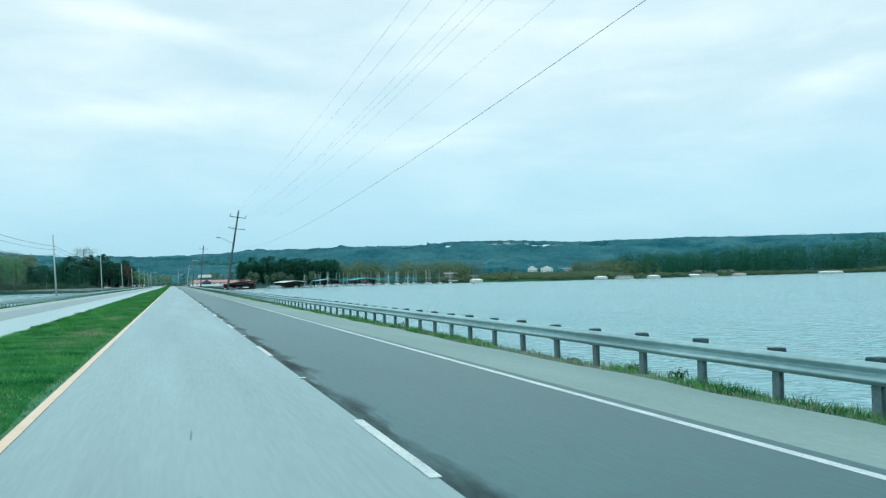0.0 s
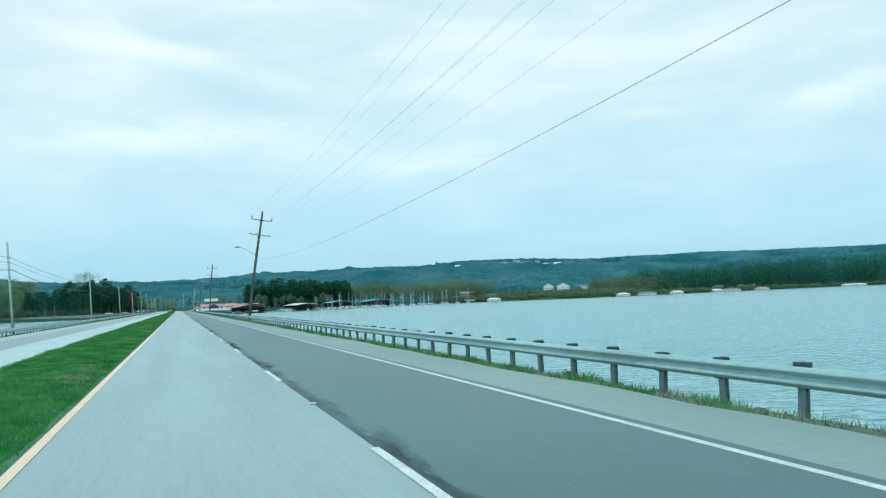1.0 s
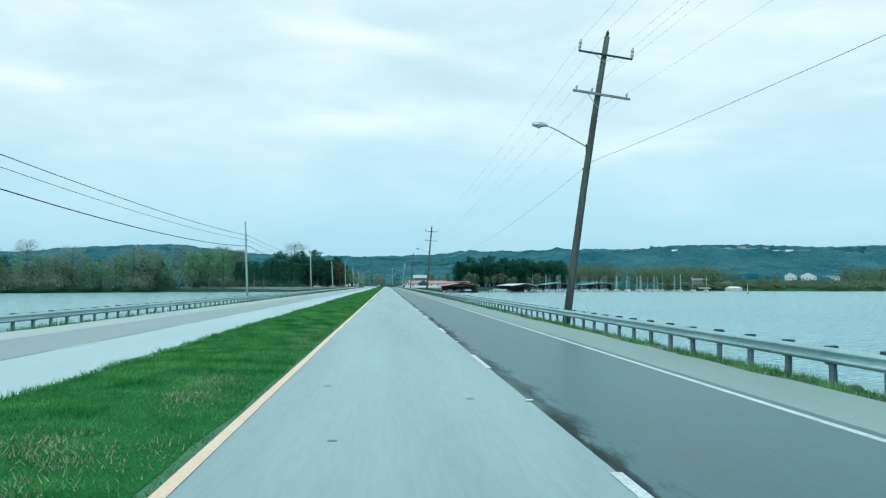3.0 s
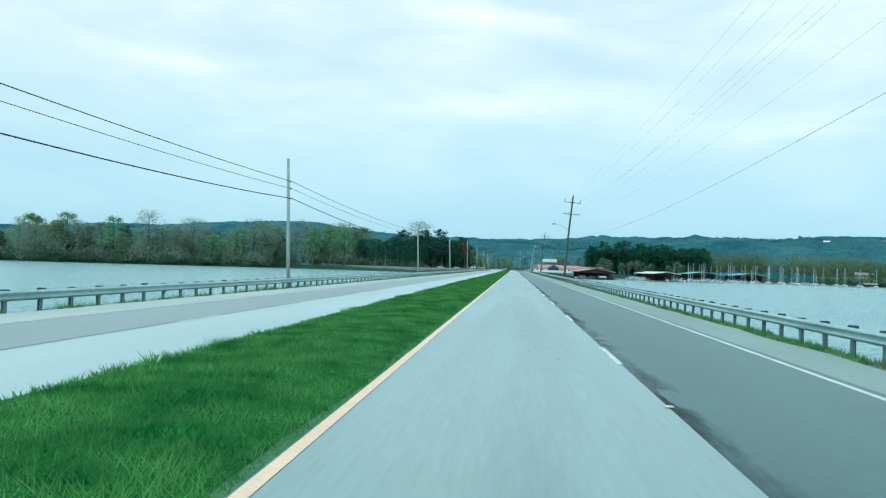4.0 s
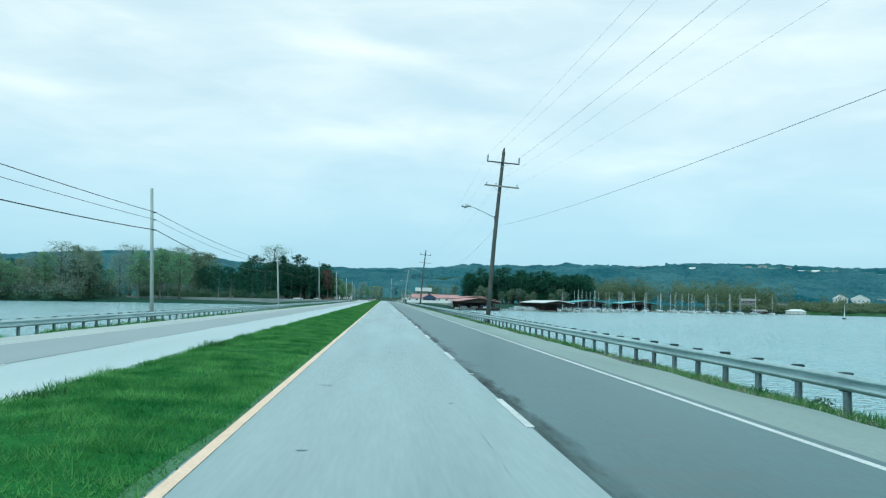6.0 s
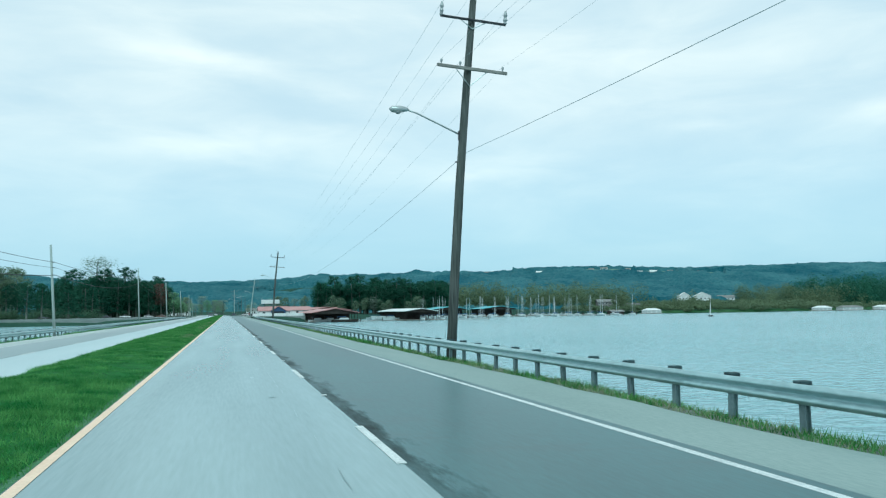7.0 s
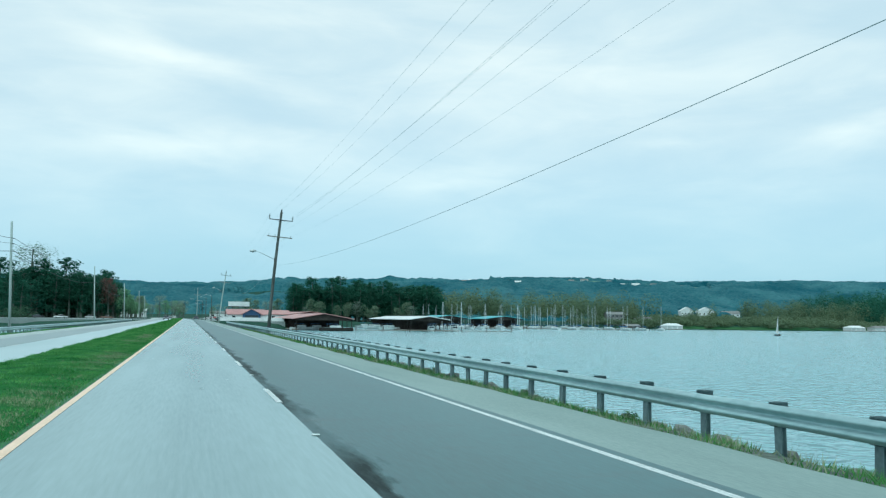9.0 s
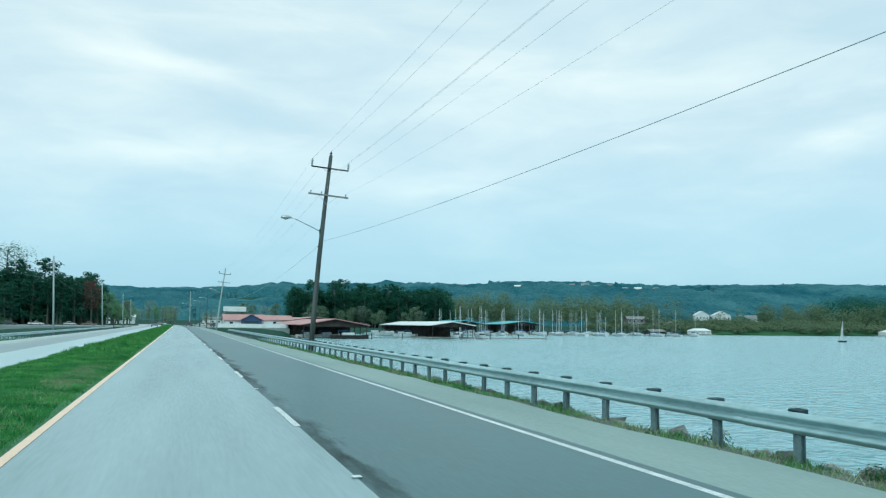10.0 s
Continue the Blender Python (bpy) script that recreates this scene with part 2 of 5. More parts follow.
def stained_lane():
    """Outer lane: grey asphalt with a ragged tar stain beside the lane dashes and a few smears running from it."""
    m = surface("grey_asphalt_with_tar_stain", (0.007, 0.058, 0.062), (0.026, 0.108, 0.114), 0.35, 0.35, bump=0.12, grain=60, big=0.55, stretch=(1, 0.12, 1), depth=0.01)
    n, l = m.node_tree.nodes, m.node_tree.links
    b = n["Principled BSDF"]
    old = b.inputs["Base Color"].links[0].from_socket
    geo = n.new("ShaderNodeNewGeometry")
    sep = n.new("ShaderNodeSeparateXYZ")
    l.new(geo.outputs["Position"], sep.inputs[0])
    mp = n.new("ShaderNodeMapping")
    mp.inputs["Scale"].default_value = (2.2, 0.42, 1)
    l.new(geo.outputs["Position"], mp.inputs[0])
    rag = n.new("ShaderNodeTexNoise")
    rag.inputs["Scale"].default_value, rag.inputs["Detail"].default_value, rag.inputs["Roughness"].default_value = 1.0, 6, 0.62
    l.new(mp.outputs[0], rag.inputs["Vector"])
    # how far the stain reaches across the lane
    reach = n.new("ShaderNodeMapRange")
    reach.inputs["From Min"].default_value, reach.inputs["From Max"].default_value = 0.32, 0.68
    reach.inputs["To Min"].default_value, reach.inputs["To Max"].default_value = 0.05, 0.44
    l.new(rag.outputs["Fac"], reach.inputs["Value"])
    off = n.new("ShaderNodeMath")
    off.operation = "SUBTRACT"
    l.new(sep.outputs["X"], off.inputs[0])
    off.inputs[1].default_value = 3.80
    ratio = n.new("ShaderNodeMath")
    ratio.operation = "DIVIDE"
    l.new(off.outputs[0], ratio.inputs[0])
    l.new(reach.outputs["Result"], ratio.inputs[1])
    fade = n.new("ShaderNodeMapRange")
    fade.inputs["From Min"].default_value, fade.inputs["From Max"].default_value = 1.25, 0.55
    fade.inputs["To Min"].default_value, fade.inputs["To Max"].default_value = 0.0, 0.95
    l.new(ratio.outputs[0], fade.inputs["Value"])
    # the stain comes and goes along the road, in ragged blotches
    mp3 = n.new("ShaderNodeMapping")
    mp3.inputs["Scale"].default_value = (0.9, 0.17, 1)
    l.new(geo.outputs["Position"], mp3.inputs[0])
    along = n.new("ShaderNodeTexNoise")
    along.inputs["Scale"].default_value, along.inputs["Detail"].default_value, along.inputs["Roughness"].default_value = 1.0, 7, 0.66
    l.new(mp3.outputs[0], along.inputs["Vector"])
    gate = n.new("ShaderNodeMapRange")
    gate.inputs["From Min"].default_value, gate.inputs["From Max"].default_value = 0.42, 0.62
    gate.inputs["To Min"].default_value, gate.inputs["To Max"].default_value = 0.22, 1.0
    l.new(along.outputs["Fac"], gate.inputs["Value"])
    stain = n.new("ShaderNodeMath")
    stain.operation = "MULTIPLY"
    l.new(fade.outputs["Result"], stain.inputs[0])
    l.new(gate.outputs["Result"], stain.inputs[1])
    mix = n.new("ShaderNodeMix")
    mix.data_type = "RGBA"
    l.new(stain.outputs[0], mix.inputs["Factor"])
    l.new(old, mix.inputs["A"])
    mix.inputs["B"].default_value = (0.020, 0.027, 0.027, 1)
    dull = n.new("ShaderNodeMapRange")
    dull.inputs["To Min"].default_value, dull.inputs["To Max"].default_value = 0.35, 0.62
    l.new(stain.outputs[0], dull.inputs["Value"])
    l.new(dull.outputs["Result"], b.inputs["Roughness"])
    shine = n.new("ShaderNodeMapRange")
    shine.inputs["To Min"].default_value, shine.inputs["To Max"].default_value = 0.5, 0.05
    l.new(stain.outputs[0], shine.inputs["Value"])
    l.new(shine.outputs["Result"], b.inputs["Specular IOR Level"])
    # thin smears across the lane
    mp2 = n.new("ShaderNodeMapping")
    mp2.inputs["Scale"].default_value = (0.35, 1.1, 1)
    l.new(geo.outputs["Position"], mp2.inputs[0])
    smear = n.new("ShaderNodeTexNoise")
    smear.inputs["Scale"].default_value, smear.inputs["Detail"].default_value, smear.inputs["Roughness"].default_value = 1.0, 7, 0.7
    l.new(mp2.outputs[0], smear.inputs["Vector"])
    much = n.new("ShaderNodeMapRange")
    much.inputs["From Min"].default_value, much.inputs["From Max"].default_value = 0.54, 0.74
    much.inputs["To Min"].default_value, much.inputs["To Max"].default_value = 0.0, 0.55
    l.new(smear.outputs["Fac"], much.inputs["Value"])
    mix2 = n.new("ShaderNodeMix")
    mix2.data_type = "RGBA"
    l.new(much.outputs["Result"], mix2.inputs["Factor"])
    l.new(mix.outputs["Result"], mix2.inputs["A"])
    mix2.inputs["B"].default_value = (0.026, 0.042, 0.042, 1)
    l.new(mix2.outputs["Result"], b.inputs["Base Color"])
    return m


M_LANE_STAINED = stained_lane()

# ------------------------------------------------------------------ building helpers
def obj(name, bm, material, parent=None, smooth=False):
    me = bpy.data.meshes.new(name)
    bm.to_mesh(me)
    bm.free()
    if smooth:
        for p in me.polygons:
            p.use_smooth = True
    for m in material if isinstance(material, (list, tuple)) else [material]:
        me.materials.append(m)
    ob = new(name, me)
    ob.parent = parent
    return ob


def part(name, bm, material, parent, label="", smooth=False):
    return tagged(obj(name, bm, material, parent, smooth), label)


def piece(name, me, parent, m):
    """An object of its own on shared mesh data."""
    ob = new(name, me)
    ob.parent = parent
    ob.matrix_basis = m
    return ob


def raw(name, verts, faces, material, parent=None, smooth=False):
    """A mesh object from lists of corners and faces, or from two arrays where all faces have as many corners."""
    me = bpy.data.meshes.new(name)
    if isinstance(faces, np.ndarray):
        n, k = faces.shape
        me.vertices.add(len(verts))
        me.vertices.foreach_set("co", np.ascontiguousarray(verts, dtype=np.float32).ravel())
        me.loops.add(n * k)
        me.loops.foreach_set("vertex_index", np.ascontiguousarray(faces, dtype=np.int32).ravel())
        me.polygons.add(n)
        me.polygons.foreach_set("loop_start", np.arange(0, n * k, k, dtype=np.int32))
        me.update(calc_edges=True)
    else:
        me.from_pydata(verts, [], faces)
    for m in material if isinstance(material, (list, tuple)) else [material]:
        me.materials.append(m)
    if smooth:
        for p in me.polygons:
            p.use_smooth = True
    ob = new(name, me)
    ob.parent = parent
    return ob


def box(bm, x0, x1, y0, y1, z0, z1, bevel=0.0, m=None):
    r = bmesh.ops.create_cube(bm, size=1.0)
    mat = Matrix.Translation(((x0 + x1) / 2, (y0 + y1) / 2, (z0 + z1) / 2)) @ Matrix.Diagonal((x1 - x0, y1 - y0, z1 - z0, 1))
    bmesh.ops.transform(bm, matrix=(m @ mat) if m else mat, verts=r["verts"])
    if bevel:
        edges = list({e for v in r["verts"] for e in v.link_edges})
        bmesh.ops.bevel(bm, geom=edges, offset=bevel, segments=1, affect="EDGES")
    return bm


def tube(bm, pts, radii, n=8, cap=True):
    """A tapered tube through points."""
    rings = []
    for i, p in enumerate(pts):
        p = Vector(p)
        a, b = Vector(pts[max(i - 1, 0)]), Vector(pts[min(i + 1, len(pts) - 1)])
        d = (b - a).normalized()
        side = d.cross(Vector((0.13, 0.21, 0.97)) if abs(d.z) < 0.9 else Vector((1, 0.1, 0))).normalized()
        up = side.cross(d)
        r = radii[i] if isinstance(radii, (list, tuple)) else radii
        rings.append([bm.verts.new(p + (side * math.cos(2 * math.pi * k / n) + up * math.sin(2 * math.pi * k / n)) * r) for k in range(n)])
    for a, b in zip(rings, rings[1:]):
        for k in range(n):
            bm.faces.new((a[k], a[(k + 1) % n], b[(k + 1) % n], b[k]))
    if cap:
        bm.faces.new(rings[0][::-1])
        bm.faces.new(rings[-1])
    return bm


def empty(name, place=(0, 0, 0)):
    ob = new(name)
    ob.location = place
    return ob


# ------------------------------------------------------------------ ground, lake and road
WATER = -3.4
ROAD_START, ROAD_END = -60.0, 900.0


def smooth(a, b, v):
    t = min(max((v - a) / (b - a), 0.0), 1.0)
    return t * t * (3 - 2 * t)


def between(v, xs, ys):
    return float(np.interp(v, xs, ys))


def bend(y):
    """The road leans gently to the left past the causeway."""
    return -0.00012 * max(0.0, y - 640.0) ** 2


# shore of the lake: for a place beyond it the land rises
def left_land(x, y):
    """Distance inside the wooded land on the left (metres, plus is land)."""
    edge = between(x, (-700, -450, -330, -223, -160, -111, -60, -25, 0), (180, 330, 455, 548, 628, 672, 690, 640, 600))
    return (y - edge) * 0.8


def right_land(x, y):
    edge = between(x, (0, 20, 60, 120, 180, 260, 305, 380, 460, 545, 690, 1000, 1600), (600, 640, 740, 850, 880, 860, 838, 820, 832, 868, 975, 1130, 1250))
    return (y - edge) * 0.9


def land(x, y):
    d = left_land(x, y) if x < 0 else right_land(x, y)
    return d


def ridge(az):
    """Elevation of the far ridge over the horizon, degrees, by bearing."""
    return between(az, (-80, -45, -32, -20, -14.5, -7, -2.3, 1.2, 4.6, 11, 17, 24, 30, 37, 46, 60, 90), (1.6, 1.6, 1.75, 2.3, 2.6, 2.2, 2.1, 2.08, 2.45, 2.65, 2.68, 2.75, 2.64, 2.72, 2.62, 2.4, 2.0))


# clearings with houses on the ridge: bearing, distance, half width
CLEARINGS = [(u, 1905 + 30 * math.sin(i * 2.1), w) for i, (u, w) in enumerate(((13.4, 30), (16.8, 52), (20.6, 36), (22.8, 46), (25.2, 34), (27.6, 42), (31.0, 24)))]


def cleared(x, y):
    """How far inside a clearing a place is, in metres; minus is outside."""
    best = -999.0
    for u, r, w in CLEARINGS:
        a, b = x * math.sin(radians(u)) + (y - 190) * math.cos(radians(u)), x * math.cos(radians(u)) - (y - 190) * math.sin(radians(u))
        best = max(best, min(w - abs(b), a - r + 110, r + 40 - a))
    return best


def height(x, y):
    d = land(x, y)
    if d <= 0:
        return max(WATER - 3.0, WATER + d * 0.12)
    z = WATER + 1.9 * smooth(0, 14, d) + 1.2 * smooth(10, 120, d)
    r = math.hypot(x, y - 190)
    az = math.degrees(math.atan2(x, y - 190))
    start = between(az, (11, 12, 26, 38), (1000, 900, 950, 1500))
    rise = smooth(start, 2300, r)
    top = math.tan(math.radians(ridge(az))) * 2350
    bumps = noise.noise(Vector((x / 420, y / 420, 3.1))) * 22 + noise.noise(Vector((x / 150, y / 150, 7.7))) * 9
    z += rise * (top - 23) + bumps * smooth(start, 1700, r) * (1 - smooth(2000, 2350, r))
    if r > 2350:
        z -= (r - 2350) * 0.02
    if 1700 < r < 2100:
        z += 8 * smooth(-28, 14, cleared(x, y))
    if abs(x - bend(y)) < 60 and 560 < y < 1100:
        w = smooth(18, 60, abs(x - bend(y)))
        z = z * w + -0.35 * (1 - w)
    return z


def polar_ground():
    rings = [30 + 14 * i for i in range(30)] + [450 + 10 * i for i in range(60)] + [1070 * 1.045 ** i for i in range(33)]
    seg = 420
    verts, faces = [(0.0, 190.0, WATER - 3.0)], []
    for r in rings:
        for k in range(seg):
            a = 2 * math.pi * k / seg
            x, y = r * math.sin(a), 190 + r * math.cos(a)
            verts.append((x, y, height(x, y) if y > -200 else WATER - 3.0 + 6.0 * smooth(900, 1500, r)))
    for k in range(seg):
        faces.append((0, 1 + (k + 1) % seg, 1 + k))
    for i in range(len(rings) - 1):
        for k in range(seg):
            a, b = 1 + i * seg + k, 1 + i * seg + (k + 1) % seg
            faces.append((a, b, b + seg, a + seg))
    return verts, faces


M_LAND = surface("wooded_ground", (0.018, 0.052, 0.038), (0.040, 0.085, 0.058), 0.02, 0.95, bump=0.5, grain=12, big=0.45, depth=2.0)
ground = raw("ground", *polar_ground(), M_LAND, smooth=True)
tagged(ground, "dark green wooded ground rising to long hills round the lake", "ground", kind="structure")

# the lake
M_WATER = bpy.data.materials.new("lake_water")
M_WATER.use_nodes = True
mn, ml = M_WATER.node_tree.nodes, M_WATER.node_tree.links
mb = mn["Principled BSDF"]
mb.inputs["Base Color"].default_value = (0.285, 0.445, 0.48, 1)
mb.inputs["Roughness"].default_value = 0.16
mb.inputs["IOR"].default_value = 1.33
geo = mn.new("ShaderNodeNewGeometry")
wm = mn.new("ShaderNodeMapping")
wm.inputs["Scale"].default_value = (0.9, 0.9, 1.0)
wm.inputs["Rotation"].default_value = (0, 0, radians(20))
ml.new(geo.outputs["Position"], wm.inputs[0])
n1 = mn.new("ShaderNodeTexNoise")
n1.inputs["Scale"].default_value, n1.inputs["Detail"].default_value, n1.inputs["Roughness"].default_value = 0.9, 2.5, 0.45
ml.new(wm.outputs[0], n1.inputs["Vector"])
n1.inputs["Distortion"].default_value = 1.2
n2 = mn.new("ShaderNodeTexNoise")
n2.inputs["Scale"].default_value, n2.inputs["Detail"].default_value = 0.016, 4
ml.new(wm.outputs[0], n2.inputs["Vector"])
amp = mn.new("ShaderNodeMapRange")
amp.inputs["From Min"].default_value, amp.inputs["From Max"].default_value = 0.35, 0.65
amp.inputs["To Min"].default_value, amp.inputs["To Max"].default_value = 0.45, 0.85
ml.new(n2.outputs["Fac"], amp.inputs["Value"])
wb = mn.new("ShaderNodeBump")
wb.inputs["Distance"].default_value = 1.0
ml.new(amp.outputs["Result"], wb.inputs["Strength"])
ml.new(n1.outputs["Fac"], wb.inputs["Height"])
ml.new(wb.outputs[0], mb.inputs["Normal"])
water = raw("water", [(-1600, -900, WATER), (1700, -900, WATER), (1700, 1500, WATER), (-1600, 1500, WATER)], [(0, 1, 2, 3)], M_WATER)
tagged(water, "choppy pale blue-grey lake under an overcast sky", "water", kind="structure")


def strip(name, xs, zs, material, label, category, y0=ROAD_START, y1=ROAD_END, step=6.0, lift=0.0, wobble=0.0, sides=(1, 1)):
    """A band along the road with a profile across it."""
    verts, faces, n = [], [], len(xs)
    count = int((y1 - y0) / step) + 1
    for i in range(count):
        y = y0 + (y1 - y0) * i / (count - 1)
        for k, (x, z) in enumerate(zip(xs, zs)):
            w = wobble * noise.noise(Vector((x * 0.7, y * 0.31, 1.3))) * (sides[0] if k == 0 else sides[1]) if k in (0, n - 1) else 0.0
            verts.append((x + w + bend(y), y, z + lift))
    for i in range(count - 1):
        for k in range(n - 1):
            a = i * n + k
            faces.append((a, a + 1, a + n + 1, a + n))
    ob = raw(name, verts, faces, material, smooth=True)
    if label:
        tagged(ob, label, category, kind="structure")
    return ob


LANE_X, EDGE_X, RAIL_X, LEFT_RAIL_X = 3.755, 7.23, 10.46, -13.27
# embankment under everything, sinking into the lake
M_BANK = surface("stony_bank", (0.075, 0.095, 0.08), (0.20, 0.225, 0.195), 0.9, 0.95, bump=0.8, grain=8, big=0.4, depth=0.06)
strip("embankment", (-22.0, -18.5, -15.2, -13.6, -12.2, -9, -3.4, -2.0, -0.4, 4, 7.3, 9.6, 10.6, 11.7, 15.2, 19.0),
      (-6.5, -3.6, -1.6, -0.42, -0.24, -0.10, -0.05, 0.02, -0.05, -0.05, -0.12, -0.26, -0.34, -0.75, -3.4, -6.5), M_BANK,
      "stony causeway embankment sloping into the lake", "embankment", y1=760, step=3.0)
strip("road", (-0.42, LANE_X + 0.02), (0.0, 0.0), M_LANE, "pale worn inner lane of a divided highway", "road", wobble=0.10, sides=(1, 0))
strip("road", (LANE_X + 0.02, EDGE_X + 0.25), (0.0, -0.07), M_LANE_STAINED, "darker grey outer lane of a divided highway", "road")
strip("pavement", (EDGE_X + 0.25, 8.4, 9.75), (-0.07, -0.13, -0.235), M_SHOULDER, "weathered grey asphalt shoulder beside the guard rail", "shoulder", wobble=0.25, step=1.5, sides=(0, 1))
strip("road", (-6.46, -3.45), (0.0, 0.0), M_LANE_PALE, "pale worn inner lane of the opposite carriageway", "road")
strip("road", (-9.95, -6.46), (-0.05, 0.0), M_LANE_MID, "grey outer lane of the opposite carriageway", "road")
strip("pavement", (-12.75, -11.0, -9.95), (-0.20, -0.12, -0.05), M_SHOULDER_PALE, "pale asphalt shoulder of the opposite carriageway", "shoulder", wobble=0.25, step=1.5, sides=(1, 0))
strip("median", (-3.62, -3.0, -2.0, -1.0, -0.2), (0.0, 0.05, 0.09, 0.06, 0.0), M_TURF, "bright green grassy median between the carriageways", "grass", lift=0.012, wobble=0.15, step=1.0, y1=820)
strip("trim", (-0.30, -0.085), (0.0, 0.0), M_SOIL, "dirty gravelly edge of the lane beside the median", "road edge", lift=0.004, wobble=0.05, step=0.7, y1=520, sides=(1, 0.5))
# painted lines
strip("trim", (-0.068, 0.068), (0, 0), M_YELLOW_LINE, "worn yellow edge line beside the grassy median", "road marking", lift=0.006)
strip("trim", (EDGE_X - 0.065, EDGE_X + 0.065), (-0.069, -0.072), M_WHITE_LINE, "continuous white edge line", "road marking", lift=0.006)
strip("trim", (-9.82, -9.68), (-0.049, -0.046), M_WHITE_LINE, "continuous white edge line of the opposite carriageway", "road marking", lift=0.006)
strip("trim", (-6.52, -6.45), (0, 0), M_TAR, "thin dark seam between the opposite lanes", "road marking", lift=0.004, wobble=0.03, step=2, y1=520)

DASH, DASH_LONG, DASH_FIRST = 12.192, 3.05, -3.31
bm = bmesh.new()
box(bm, -0.055, 0.055, 0, DASH_LONG, 0.0, 0.007)
dash_mesh = obj("lane_dash", bm, M_WHITE_LINE)
tagged(dash_mesh, "white lane dash painted on the highway", "road marking", "lane dashes", "structure")
dash_mesh.location = (LANE_X, DASH_FIRST, 0.002)
for i in range(1, 50):
    y = DASH_FIRST + DASH * i
    copy_thing(dash_mesh, pose(LANE_X + bend(y), y, 0.002))
for i in range(0, 50):
    y = DASH_FIRST + 5.0 + DASH * i
    copy_thing(dash_mesh, pose(-6.46 + bend(y) + 0.06, y, 0.003))

# ------------------------------------------------------------------ guard rails
POST_STEP, BEAM = 1.905, 7.62


def beam_mesh(name, length, face):
    """W-beam: two ridges and a valley, with a lapped end and bolts; face = -1 looks to -x."""
    prof = [(0.000, 0.156), (0.018, 0.150), (0.030, 0.135), (0.078, 0.105), (0.083, 0.085), (0.078, 0.065), (0.012, 0.022), (0.0, 0.0),
            (0.012, -0.022), (0.078, -0.065), (0.083, -0.085), (0.078, -0.105), (0.030, -0.135), (0.018, -0.150), (0.000, -0.156)]
    bm = bmesh.new()
    rows = []
    for y, grow in ((0.0, 0.004), (0.32, 0.004), (0.325, 0.0), (length + 0.02, 0.0)):
        rows.append([(bm.verts.new((face * (x + grow), y, z)), bm.verts.new((face * (x + grow - 0.004), y, z))) for x, z in prof])
    for a, b in zip(rows, rows[1:]):
        for k in range(len(prof) - 1):
            f = bm.faces.new((a[k][0], a[k + 1][0], b[k + 1][0], b[k][0]))
            f.smooth = True
            bm.faces.new((a[k][1], b[k][1], b[k + 1][1], a[k + 1][1]))
        for k in (0, len(prof) - 1):
            bm.faces.new((a[k][0], b[k][0], b[k][1], a[k][1]))
    for y in (0.08, 0.16, 0.24):
        for z in (0.05, -0.05):
            bmesh.ops.create_uvsphere(bm, u_segments=6, v_segments=4, radius=0.016, matrix=Matrix.Translation((face * 0.05, y, z)))
    bmesh.ops.recalc_face_normals(bm, faces=bm.faces)
    me = bpy.data.meshes.new(name)
    bm.to_mesh(me)
    bm.free()
    me.materials.append(M_GALV)
    return me


def post_mesh():
    """I-section steel post, driven into the verge."""
    bm = bmesh.new()
    box(bm, -0.075, 0.075, -0.050, -0.043, -0.6, 0.70)
    box(bm, -0.075, 0.075, 0.043, 0.050, -0.6, 0.70)
    box(bm, -0.006, 0.006, -0.043, 0.043, -0.6, 0.70)
    bmesh.ops.rotate(bm, cent=(0, 0, 0), matrix=Matrix.Rotation(math.pi / 2, 3, "Z"), verts=bm.verts)
    me = bpy.data.meshes.new("post")
    bm.to_mesh(me)
    bm.free()
    me.materials.append(M_POST)
    return me


def block_mesh():
    """Timber spacer between post and beam, its top just over the beam."""
    bm = bmesh.new()
    box(bm, -0.10, 0.11, -0.10, 0.10, -0.18, 0.18, 0.012)
    me = bpy.data.meshes.new("block")
    bm.to_mesh(me)
    bm.free()
    me.materials.append(M_BLOCK)
    return me


POST_ME, BLOCK_ME = post_mesh(), block_mesh()
rnd = random.Random(4)


# the lake-side posts stand a little unevenly: how far they are off an even step, by place
UNEVEN = ((10, 22, 28, 47, 66, 88, 97, 107, 118, 132, 141, 171, 194, 204, 231, 246, 254, 297, 304, 312, 320, 328, 340, 350, 368, 376, 384, 390, 397, 404, 411),
          (-1.75, -1.48, -0.9, -1.21, -1.16, -0.65, -0.4, -0.12, 0.03, -0.4, -0.35, 0.0, 0.33, 0.44, 0.08, -0.22, -0.26, 0.16, 0.33, 0.45, -0.55, -0.4, -1.1, -0.83, -0.72, -1.75, -1.45, -1.35, -1.85, -1.7, -1.9))


